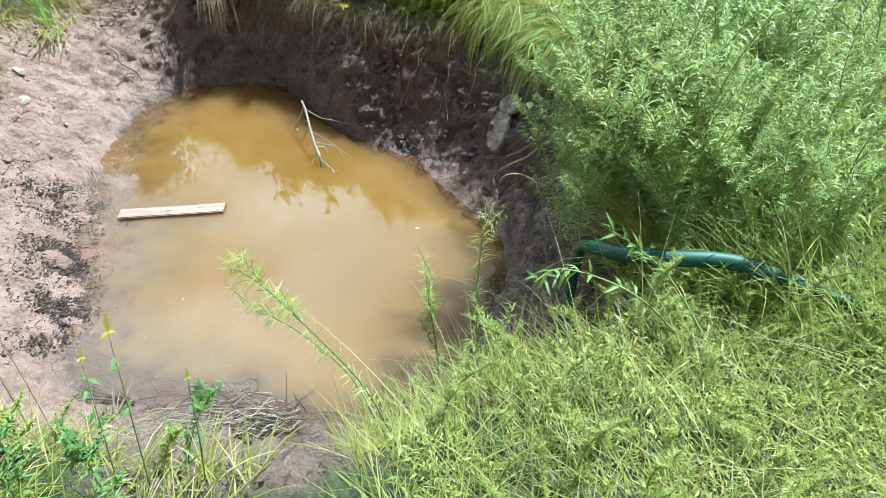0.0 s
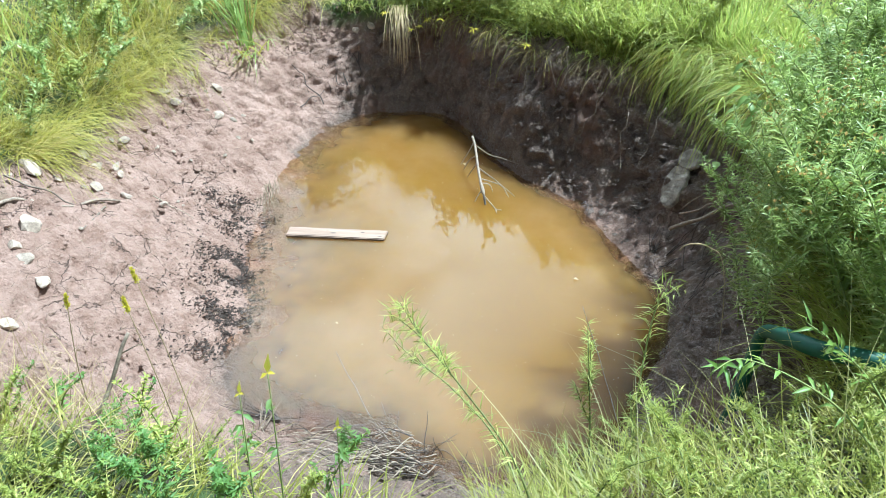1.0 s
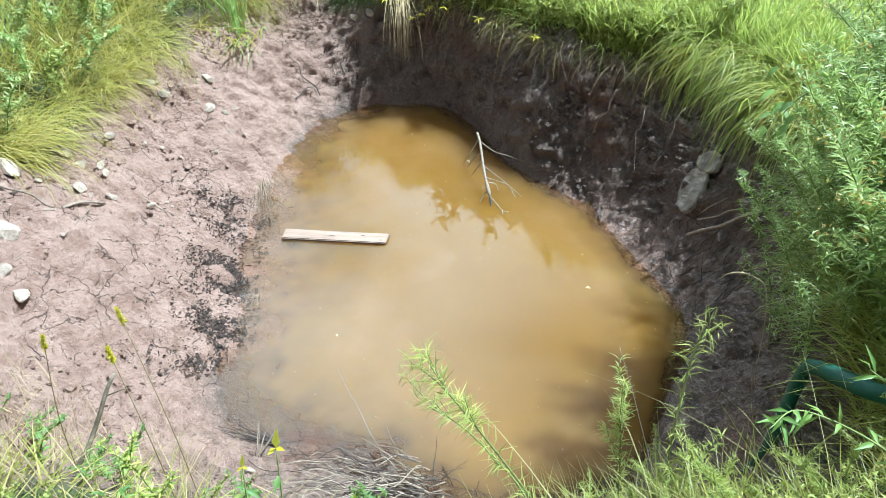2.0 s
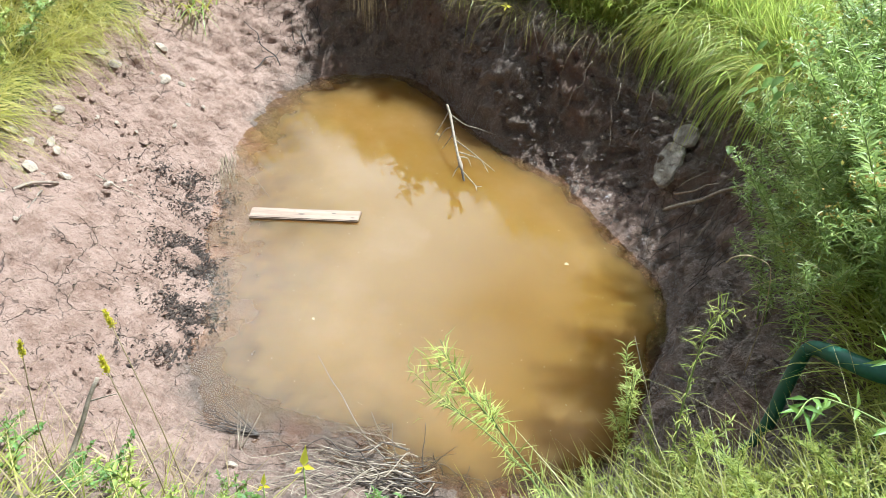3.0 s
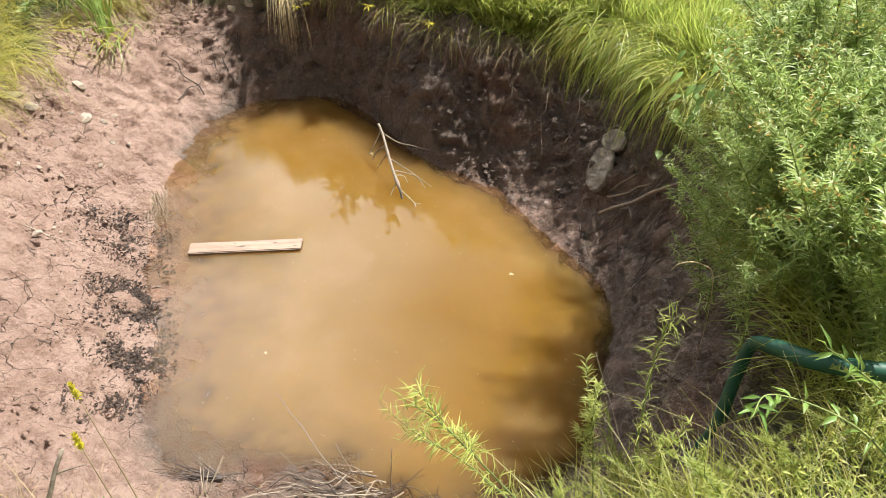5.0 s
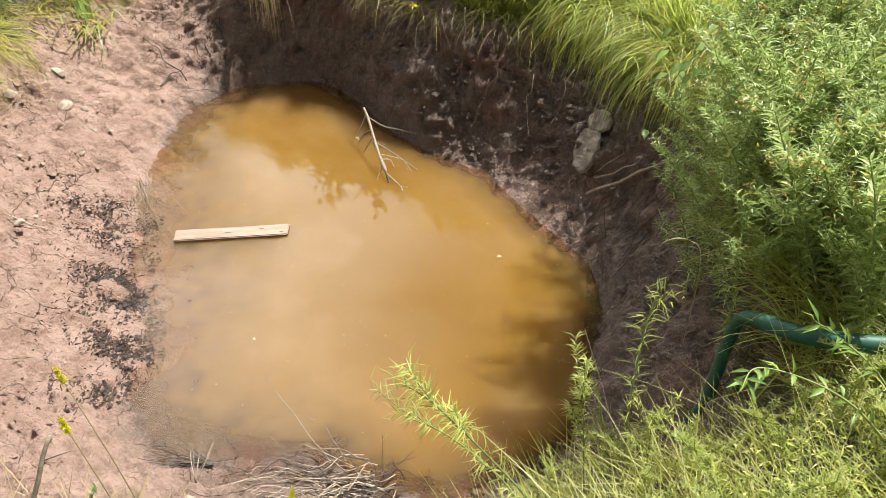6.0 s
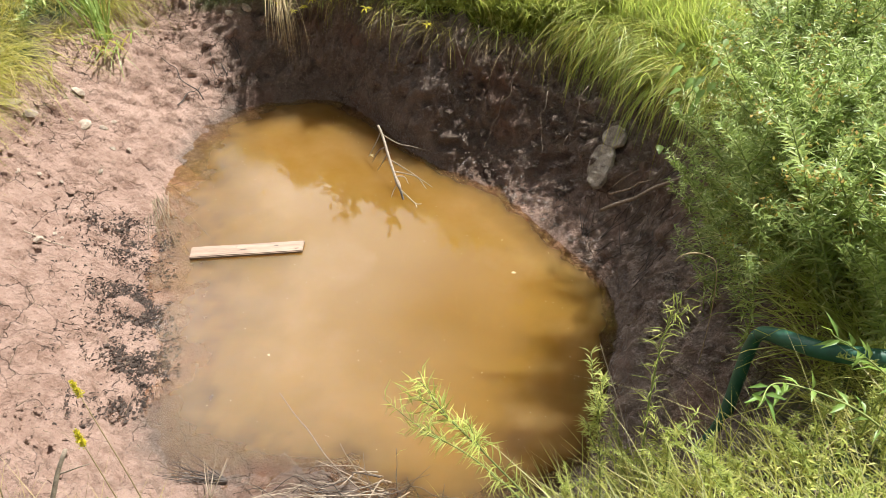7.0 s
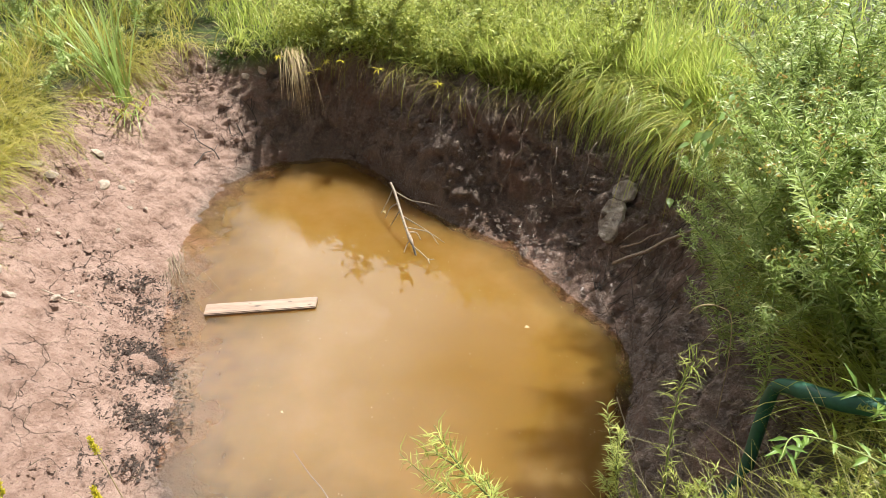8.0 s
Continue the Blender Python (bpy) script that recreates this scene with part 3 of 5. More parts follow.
def leaf_mat(name, rng, n, box, keep, height, length, width, mat, label):
    """A low tangle of small leaves that fills the gaps between the taller plants."""
    x, y, z = scatter(rng, n, box, keep)
    top = height * (0.35 + 0.65 * np.clip(0.5 + 0.7 * value_noise(x, y, 5.0, 61) + 0.35 * value_noise(x, y, 14.0, 62), 0, 1))
    g = Geo()
    o = np.stack([x, y, z + top * rng.uniform(0, 1, n) ** 0.7], -1)
    leaves(g, o, rng.normal(0, 1, (n, 3)) + [0, 0, 0.5], rng.normal(0, 0.6, (n, 3)) + [0, 0, 1], length * rng.uniform(0.5, 1.3, n), width * rng.uniform(0.6, 1.3, n), 0.3, 0.3)
    return tagged(new(name, g.mesh(name, mat)), label, "weeds", kind="stuff")


def build_banks():
    r = np.random.default_rng(5)
    # swards
    grass("grass_far_bank", r, 8000, (-3.4, 1.6, 4.2, 8.2), lambda x, y, d, a, e, q: (e > -0.06) & (value_noise(x, y, 4.5, 73) > -0.15) & (a > 28) & (a < 128) & (q < np.exp(-np.maximum(e, 0) / 1.2)),
          (0.12, 0.30), (0.005, 0.010), (0.05, 0.6), (0.4, 1.6), GRASS_GREEN, "long green grass on the far bank")
    grass("grass_right_bank", r, 8000, (0.2, 3.2, 2.2, 5.2), lambda x, y, d, a, e, q: (e > -0.12) & ((a > 320) | (a < 14)) & (q < np.exp(-np.maximum(e, 0) / 1.0)),
          (0.15, 0.50), (0.004, 0.008), (0.05, 0.7), (0.4, 1.6), GRASS_GREEN, "green grass under tall weeds on the bank")
    grass("grass_near_bank", r, 14000, (-0.75, 2.2, 0.9, 2.75), lambda x, y, d, a, e, q: (e > -0.60) & (d > 0.12) & (a > 288) & (a < 343) & ~((x > 0.08) & (x < 0.50) & (y > 2.44)),
          (0.08, 0.38), (0.0022, 0.0048), (0.8, 1.75), (-0.4, 0.6), GRASS_MATTED, "matted light green grass trampled on the near bank", 0.2)
    grass("grass_near_left", r, 4000, (-2.4, -0.6, 0.6, 2.0), lambda x, y, d, a, e, q: (e > -0.12) & (a > 236) & (a < 286),
          (0.10, 0.30), (0.003, 0.006), (0.3, 1.4), (0.3, 1.3), GRASS_MATTED, "short green grass at the top of the near slope", 0.4)
    grass("grass_left_bank", r, 5600, (-6.2, -2.6, 2.8, 7.5), lambda x, y, d, a, e, q: (e > -0.04) & (value_noise(x, y, 4.2, 72) > -0.22) & (a > 128) & (a < 205) & (q < np.exp(-np.maximum(e, 0) / 1.3)),
          (0.20, 0.50), (0.004, 0.008), (0.05, 0.7), (0.7, 1.9), GRASS_YELLOW, "yellow-green grass drooping down the slope", 0.8)
    grass("meadow_grass", r, 6500, (-6.5, 4.5, 3.0, 11.0), lambda x, y, d, a, e, q: (e > 0.5) & ((a < 205) | (a > 325)) & (q < np.exp(-e / 2.5)),
          (0.20, 0.50), (0.008, 0.016), (0.05, 0.6), (0.3, 1.4), GRASS_GREEN, "tall green meadow grass behind the banks")
    grass("tall_grass", r, 4200, (-2.4, 1.7, 4.2, 7.0), lambda x, y, d, a, e, q: (e > 0.0) & (e < 0.8) & (a > 26) & (a < 80) & (q < np.exp(-np.maximum(e, 0) / 0.35)),
          (0.22, 0.50), (0.005, 0.010), (0.0, 0.45), (0.2, 1.1), GRASS_GREEN, "tall upright green grass above the far bank's lip", 0.25)
    leaf_mat("undergrowth", r, 7000, (-2.7, 1.6, 4.3, 6.9), lambda x, y, d, a, e, q: (e > 0.05) & (e < 0.55) & (a > 16) & (a < 112),
             0.34, 0.046, 0.016, WEED_LIGHT, "shaded green undergrowth behind the far bank's lip")
    grass("meadow_grass", r, 7000, (-6.5, 5.5, -3.0, 4.0), lambda x, y, d, a, e, q: (e > 0.25) & (a > 195) & ((y < 1.2) | (x > 2.0) | (x < -2.3)) & (np.hypot(x + 0.5, y - 1.5) < 5.2 + 1.2 * value_noise(x, y, 0.7, 71)),
          (0.15, 0.40), (0.010, 0.020), (0.3, 1.2), (0.2, 1.2), GRASS_MATTED, "trodden green grass round the pond")
    # tufts that hang over the lips
    kind = "grass tufts on the far bank"
    tufts = [tussock("grass_tuft", r, 80, (0.34, 0.80), (0.004, 0.009), 0.07, 1.0, mat, "tuft of long green grass hanging over the mud bank", kind, lean=(0.1, 1.0), curl=(1.8, 3.6))
             for mat in (GRASS_GREEN, GRASS_GREEN, GRASS_YELLOW, GRASS_GREEN)]
    tufts.append(tussock("grass_tuft", r, 26, (0.25, 0.55), (0.002, 0.005), 0.06, 0.7, STRAW, "tuft of dead straw-coloured grass hanging down the bank", kind, lean=(0.5, 1.4), curl=(1.4, 3.0)))
    x, y, z = scatter(r, 54, (-0.9, 1.2, 4.2, 6.2), lambda x, y, d, a, e, q: (e > -0.12) & (e < 0.14) & (a > 17) & (a < 52))
    set_tussocks(tufts, r, x, y, z, 0.5, (0.6, 1.1))
    tufts = [tussock("grass_tuft", r, 44, (0.14, 0.40), (0.003, 0.008), 0.06, 1.0, mat, "small tuft of grass hanging from the bank's lip", kind, lean=(0.1, 1.3), curl=(0.6, 2.8)) for mat in (GRASS_GREEN, GRASS_YELLOW, GRASS_GREEN)]
    x, y, z = scatter(r, 44, (-2.9, 0.2, 4.6, 6.7), lambda x, y, d, a, e, q: (e > 0.02) & (e < 0.24) & (a > 46) & (a < 120) & ((a < 74) | (a > 104) | (q < 0.3)))
    set_tussocks(tufts, r, x, y, z, 0.6)
    straw = [tussock("straw_tuft", r, 34, (0.16, 0.42), (0.0018, 0.004), 0.07, 0.7, STRAW if i else GRASS_YELLOW, "thin dead straw dangling from the far bank's lip", kind, lean=(0.6, 1.5), curl=(1.2, 2.6)) for i in range(3)]
    x, y, z = scatter(r, 20, (-2.5, 0.1, 4.8, 6.4), lambda x, y, d, a, e, q: (e > -0.10) & (e < 0.05) & (a > 44) & (a < 112))
    set_tussocks(straw, r, x, y, z, 0.5, (0.7, 1.2))
    tufts = [tussock("straw_tuft", r, 60, (0.50, 0.74), (0.002, 0.005), 0.025, 0.14, STRAW, "tuft of dead straw-coloured grass hanging down the bank", kind, lean=(0.9, 1.3), curl=(2.0, 2.8))]
    set_tussocks(tufts, r, np.array([-2.08]), np.array([6.03]), np.array([0.74]), 0.0, (1.0, 1.0))
    tufts = [tussock("fine_grass_tuft", r, 70, (0.25, 0.75), (0.003, 0.007), 0.06, 0.65, GRASS_YELLOW, "tuft of fine yellow-green grass drooping onto bare mud", "grass tufts on the left bank", lean=(0.5, 1.5), curl=(0.5, 2.4)) for _ in range(4)]
    x, y, z = scatter(r, 90, (-4.6, -2.8, 3.1, 6.6), lambda x, y, d, a, e, q: (e > -0.04) & (e < 0.9) & (a > 140) & (a < 196))
    set_tussocks(tufts, r, x, y, z, 0.5)
    more = [weed("bank_weed", r, 0.36 + 0.08 * i, 70, 0.06, 0.014, GOLDENROD if i else WEED_LIGHT, "leafy green weed among drooping yellow grass", "weeds on the left bank", 0.4, 6) for i in range(3)]
    x, y, z = scatter(r, 40, (-4.8, -2.9, 3.0, 6.8), lambda x, y, d, a, e, q: (e > 0.15) & (e < 1.3) & (a > 130) & (a < 200))
    place(more, r, x, y, z, (0.7, 1.2), to_pond(x, y), 16)
    # roots and dead grass that hang from the far lip
    g = Geo()
    n = 1500
    x, y, z = scatter(r, n, (-2.7, 0.9, 4.2, 6.6), lambda x, y, d, a, e, q: (np.abs(e + 0.03) < 0.07) & (a > 24) & (a < 118) & (value_noise(x, y, 3.0, 44) > -0.1))
    blades(g, np.stack([x, y, z - 0.01], -1), to_pond(x, y) + r.normal(0, 0.9, n), r.uniform(0.05, 0.34, n), r.uniform(0.001, 0.003, n),
           r.uniform(1.0, 1.9, n), r.uniform(0.4, 2.0, n), 5, r)
    tagged(new("hanging_roots", g.mesh("hanging_roots", ROOT)), "brown dead roots and straw hanging from the bank's lip", "roots", kind="stuff")
    # low leaves between them
    leaf_mat("low_leaves", r, 14000, (-0.6, 2.0, 1.2, 2.8), lambda x, y, d, a, e, q: (e > -0.62) & (d > 0.12) & (a > 290) & (a < 343) & ~((x > 0.08) & (x < 0.50) & (y > 2.44)) & (value_noise(x, y, 4, 63) > -0.5),
             0.16, 0.030, 0.0065, WEED_LIGHT, "fine yellow-green weeds matted over the near bank")
    leaf_mat("undergrowth", r, 10500, (0.2, 1.6, 2.5, 5.0), lambda x, y, d, a, e, q: (e > -0.02) & (e < 0.75) & ((a > 330) | (a < 30)) & ((y > 2.95) | (x > 0.75)),
             0.62, 0.050, 0.010, GOLDENROD, "dense green undergrowth below tall goldenrod")
    leaf_mat("low_leaves", r, 11000, (-3.0, 0.6, 4.8, 7.2), lambda x, y, d, a, e, q: (e > -0.05) & (e < 0.6) & (a > 48) & (a < 118) & (q < np.exp(-np.maximum(e, 0) / 0.25)) & (value_noise(x, y, 3, 64) > -0.45),
             0.36, 0.036, 0.015, WEED_LIGHT, "bright yellow-green small-leaved weeds on the far lip")
    # tall weeds
    tall = "goldenrod on the right bank"
    right = [weed("goldenrod", r, 0.58 + 0.05 * i, 148, 0.060, 0.0072, GOLDENROD, "leafy green goldenrod with narrow leaves on the bank", tall, 0.3, 6) for i in range(4)]
    right.append(weed("goldenrod", r, 0.68, 138, 0.058, 0.0070, GOLDENROD, "green goldenrod with faded brown flower heads", tall, 0.35, 5, 13, head=BROWN_HEAD))
    x, y, z = scatter(r, 165, (0.2, 2.3, 2.55, 5.3), lambda x, y, d, a, e, q: ((e > -0.04) | ((e > -0.26) & (a > 330) & (y < 3.3))) & ((a > 332) | (a < 36) | ((a > 320) & (x > 0.45) & (y > 2.7))) & ((y < 4.1) | (x > 1.0)) & ((y < 3.7) | (x > 0.78 + 0.5 * (y - 3.7))) & (q < np.exp(-np.maximum(e, 0) / 0.9)))
    place(right, r, x, y, z, (0.72, 1.2), to_pond(x, y), 17)
    x, y, z = scatter(r, 44, (0.36, 0.86, 2.82, 4.15), lambda x, y, d, a, e, q: (d > 0.25) & ((y < 3.75) | (x > 0.62)))
    h = to_pond(x, y)
    for i in range(44):
        m = Matrix.Translation((x[i], y[i], z[i] - 0.02)) @ Matrix.Rotation(radians(r.uniform(4, 22)), 4, Vector((-math.sin(h[i]), math.cos(h[i]), 0)))
        copy_thing(right[i % 5], m @ Matrix.Rotation(r.uniform(0, 6.28), 4, "Z") @ Matrix.Scale(r.uniform(0.8, 1.15), 4))
    # some lean far out over the bank and shade the water's edge
    x, y, z = scatter(r, 40, (0.50, 1.05, 3.15, 4.35), lambda x, y, d, a, e, q: (x > 0.52 + 0.30 * np.maximum(y - 3.5, 0)) & (d > 0.35))
    h = np.full(40, math.pi) + r.normal(0.15, 0.35, 40)
    for i in range(40):
        m = Matrix.Translation((x[i], y[i], z[i] - 0.02)) @ Matrix.Rotation(radians(r.uniform(8, 26)), 4, Vector((-math.sin(h[i]), math.cos(h[i]), 0)))
        copy_thing(right[i % 5], m @ Matrix.Rotation(r.uniform(0, 6.28), 4, "Z") @ Matrix.Scale(r.uniform(0.95, 1.25), 4))
    x, y, z = scatter(r, 26, (0.66, 1.02, 3.90, 4.50), lambda x, y, d, a, e, q: x > 0.78 + 0.25 * np.maximum(y - 4.1, 0))
    h = np.full(26, math.pi) + r.normal(0.2, 0.3, 26)
    for i in range(26):
        m = Matrix.Translation((x[i], y[i], z[i] - 0.02)) @ Matrix.Rotation(radians(r.uniform(10, 25)), 4, Vector((-math.sin(h[i]), math.cos(h[i]), 0)))
        copy_thing(right[i % 5], m @ Matrix.Rotation(r.uniform(0, 6.28), 4, "Z") @ Matrix.Scale(r.uniform(1.05, 1.35), 4))
    far = [weed("yellow_weed", r, 0.34 + 0.05 * i, 60, 0.07, 0.017, WEED_LIGHT, "bright yellow-green leafy weed on the far bank", "weeds on the far bank", 0.3, 5) for i in range(3)]
    x, y, z = scatter(r, 170, (-3.0, 1.6, 4.6, 8.5), lambda x, y, d, a, e, q: (e > -0.06) & (a > 50) & (a < 113) & (q < np.exp(-np.maximum(e, 0) / 0.9)))
    place(far, r, x, y, z, (0.65, 1.15), to_pond(x, y), 24)
    near = [weed("low_weed", r, 0.22 + 0.05 * i, 120, 0.042, 0.0055, WEED_LIGHT, "low light green weed among matted grass", "weeds on the near bank", 0.6, 2) for i in range(4)]
    x, y, z = scatter(r, 225, (-0.4, 2.2, 1.2, 2.8), lambda x, y, d, a, e, q: (e > -0.60) & (d > 0.10) & (a > 294) & (a < 343) & ~((x > 0.10) & (x < 0.52) & (y > 2.40)))
    place(near, r, x, y, z, (0.6, 1.1), to_pond(x, y), 20)
    left = [weed("leafy_weed", r, 0.28 + 0.05 * i, 80, 0.042, 0.0095, WEED_DARK if i == 1 else WEED_LIGHT, "leafy green weed at the top of the near slope", "weeds on the near left bank", 0.4, 6) for i in range(3)]
    x, y, z = scatter(r, 85, (-2.2, -0.75, 0.8, 2.0), lambda x, y, d, a, e, q: (e > -0.12) & (a > 238) & (a < 283) & (y < 1.80))
    place(left, r, x, y, z, (0.6, 1.1), to_pond(x, y), 12)


build_banks()


def build_stalks():
    """Long pale flowering stems that arch through the weeds."""
    r = np.random.default_rng(15)
    for name, n, box, keep, label in (
            ("grass_stalks", 260, (0.25, 2.4, 2.6, 5.0), lambda x, y, d, a, e, q: (e > -0.15) & ((a > 325) | (a < 12)), "pale thin grass stalks arching through tall weeds"),
            ("grass_stalks", 260, (-0.45, 2.4, 0.9, 2.7), lambda x, y, d, a, e, q: (e > -0.08) & (a > 292) & (a < 340), "pale thin grass stalks lying across matted grass"),
            ("grass_stalks", 260, (-2.8, 1.4, 4.6, 7.2), lambda x, y, d, a, e, q: (e > -0.05) & (e < 0.7) & (a > 30) & (a < 122), "straw-coloured grass stalks hanging over the far bank")):
        x, y, z = scatter(r, n, box, keep)
        g = Geo()
        blades(g, np.stack([x, y, z], -1), np.where(r.uniform(0, 1, n) < 0.5, to_pond(x, y), r.uniform(0, 6.3, n)) + r.normal(0, 0.5, n), r.uniform(0.4, 0.85, n), r.uniform(0.0022, 0.004, n),
               r.uniform(0.1, 0.9, n) + (0.35 if box[3] < 2.8 else 0), r.uniform(0.4, 1.6, n), 6, r)
        tagged(new(name, g.mesh(name, STALK)), label, "grass", kind="stuff")


build_stalks()


# ---- trees behind the far bank, mirrored in the water ----
def build_tree(x, y, height, spread, rng, label):
    z0 = float(ground_z(np.array([x]), np.array([y]))[0])
    ob = thing("tree", Matrix.Translation((x, y, z0 - 0.05)), label, "tree", "trees beyond the pond")
    tr, cr = Geo(), Geo()
    trunk = curve([(0, 0, 0), (rng.normal(0, .15), rng.normal(0, .15), height * 0.4), (rng.normal(0, .3), rng.normal(0, .3), height * 0.85)], 5)
    tube(tr, trunk, np.linspace(height * 0.02, height * 0.005, len(trunk)), 8)
    part("trunk", tr, BARK, ob)
    for i in range(26):
        s = rng.uniform(0.25, 1.0)
        p = trunk[int(s * (len(trunk) - 1))]
        a, ln = rng.uniform(0, 2 * np.pi), spread * (1.15 - 0.75 * s) * rng.uniform(0.6, 1.1)
        e = p + np.array([np.cos(a) * ln, np.sin(a) * ln, ln * rng.uniform(0.1, 0.7)])
        line = curve([p, (p + e) / 2 + [0, 0, 0.1 * ln], e], 4)
        limb = Geo()
        tube(limb, line, np.linspace(height * 0.006, 0.006, len(line)), 5)
        part("limb", limb, BARK, ob)
        k = int(190 * (height / 8) ** 1.7)
        big = (height / 8) ** 0.35
        f = rng.uniform(0.25, 1.05, k)
        o = p + (e - p) * f[:, None] + rng.normal(0, 1, (k, 3)) * (0.10 + 0.16 * ln) * [1, 1, 0.8]
        leaves(cr, o, rng.normal(0, 1, (k, 3)) + [0, 0, -0.4], rng.normal(0, 1, (k, 3)), rng.uniform(0.12, 0.22, k) * big, rng.uniform(0.06, 0.10, k) * big)
    part("crown", cr, TREE_LEAF, ob)
    return ob


tree_rng = np.random.default_rng(9)
for tx, ty, th, ts in ((-6.9, 14.0, 7.5, 2.0), (-3.8, 14.2, 6.7, 2.2), (0.2, 13.0, 6.7, 2.3), (4.2, 12.0, 7.4, 2.5), (8.2, 10.0, 7.8, 2.6), (2.1, 14.3, 16.0, 2.7), (2.9, 14.9, 21.0, 3.4)):
    build_tree(tx, ty, th, ts, tree_rng, "broadleaf tree in full summer leaf beyond the bank")


# ---- things in and beside the water ----
def build_plank():
    a = math.atan2(0.131, 0.588)
    ob = thing("plank", Matrix.Translation((-1.818, 4.062, 0.007)) @ Matrix.Rotation(a, 4, "Z"), "short pale weathered board floating flat on the muddy water", "board")
    bm = bmesh.new()
    bmesh.ops.create_cube(bm, size=1.0)
    bmesh.ops.scale(bm, vec=(0.60, 0.088, 0.020), verts=bm.verts)
    bmesh.ops.bevel(bm, geom=bm.edges[:], offset=0.0045, segments=2, affect="EDGES")
    for v in bm.verts:
        v.co.y += 0.004 * noise.noise(v.co * 6.0)
        v.co.x += 0.16 * v.co.y if v.co.x > 0 else 0.05 * v.co.y
    me = bpy.data.meshes.new("board")
    bm.to_mesh(me)
    me.materials.append(PLANK)
    me.materials.append(PLANK_EDGE)
    for f in me.polygons:
        f.material_index = 0 if f.normal.z > 0.7 else 1
    b = new("board", me)
    b.parent = ob
    for x, y, sx, sy in ((-0.02, -0.004, 0.030, 0.010), (0.155, 0.012, 0.020, 0.008), (0.262, -0.022, 0.022, 0.007), (-0.06, 0.020, 0.014, 0.005)):
        g = Geo()
        k = np.arange(14) * 2 * np.pi / 14
        ring = np.stack([x + sx * np.cos(k) * (1 + 0.2 * np.sin(3 * k)), y + sy * np.sin(k), np.full(14, 0.0092)], -1)
        g.add(np.vstack([ring, [[x, y, 0.0112]]]), [np.stack([np.arange(14), (np.arange(14) + 1) % 14, np.full(14, 14)], -1)])
        part("knot", g, PLANK_EDGE, b, "dark brown knot in the wood")
    return ob


build_plank()


def stick(geo, a, b, r0, r1, rng, wobble=0.06, sides=5):
    """A crooked stick from a to b."""
    a, b = np.asarray(a, float), np.asarray(b, float)
    ln = np.linalg.norm(b - a)
    k = max(3, min(7, int(ln / 0.06)))
    pts = [a + (b - a) * i / k + (rng.normal(0, wobble * ln * 0.3, 3) if 0 < i < k else 0) for i in range(k + 1)]
    line = curve(pts, 3)
    tube(geo, line, np.linspace(r0, r1, len(line)), sides)


def one_stick(name, a, b, r0, r1, rng, mat, parent, wobble=0.06):
    g = Geo()
    stick(g, a, b, r0, r1, rng, wobble)
    return part(name, g, mat, parent)


def build_branch():
    """The pale forked branch that stands out of the water by the far shore."""
    r = np.random.default_rng(21)
    ob = thing("branch", Matrix(), "pale bare dead branch with twigs standing in the pond", "branch")
    g = Geo()
    line = curve([(-1.255, 5.128, 0.200), (-1.215, 5.05, 0.170), (-1.150, 4.88, 0.115), (-1.105, 4.775, 0.075), (-1.06, 4.69, 0.03), (-1.02, 4.60, -0.03), (-0.98, 4.52, -0.12)], 4)
    rad = np.interp(np.linspace(0, 1, len(line)), [0, 0.5, 0.60, 0.66, 1], [0.0085, 0.0085, 0.0150, 0.0075, 0.005])
    tube(g, line[:17], rad[:17], 8)
    part("limb", g, TWIG_PALE, ob)
    g = Geo()
    tube(g, line[16:], rad[16:], 8)
    part("wet_end", g, TWIG_DARK, ob, "dark wet lower end of the branch")
    for pts in (((-1.225, 5.07, 0.175), (-1.12, 5.06, 0.12), (-1.036, 5.07, 0.10), (-0.95, 5.08, 0.075), (-0.86, 5.08, 0.06)),
                ((-1.235, 5.08, 0.178), (-1.26, 5.05, 0.12), (-1.302, 5.009, 0.04)),
                ((-1.19, 4.98, 0.14), (-1.24, 5.0, 0.09), (-1.27, 4.97, 0.03)),
                ((-1.17, 4.92, 0.125), (-1.19, 4.93, 0.08), (-1.229, 4.915, 0.01)),
                ((-1.15, 4.88, 0.115), (-1.08, 4.87, 0.08), (-1.0, 4.84, 0.05), (-0.874, 4.783, 0.0)),
                ((-1.115, 4.80, 0.085), (-1.04, 4.82, 0.06), (-0.97, 4.82, 0.04), (-0.91, 4.76, 0.0)),
                ((-1.10, 4.77, 0.07), (-1.05, 4.80, 0.05), (-1.02, 4.77, 0.02)),
                ((-1.06, 4.69, 0.03), (-1.0, 4.64, 0.012), (-0.955, 4.595, 0.006), (-0.92, 4.60, 0.004)),
                ((-0.958, 4.597, 0.006), (-0.945, 4.555, 0.004)),
                ((-1.08, 4.73, 0.05), (-1.10, 4.70, 0.02), (-1.11, 4.65, 0.0))):
        g = Geo()
        line = curve(pts, 4)
        tube(g, line, np.linspace(0.0045, 0.0018, len(line)), 5)
        part("twig", g, TWIG_PALE, ob)
    return ob


build_branch()


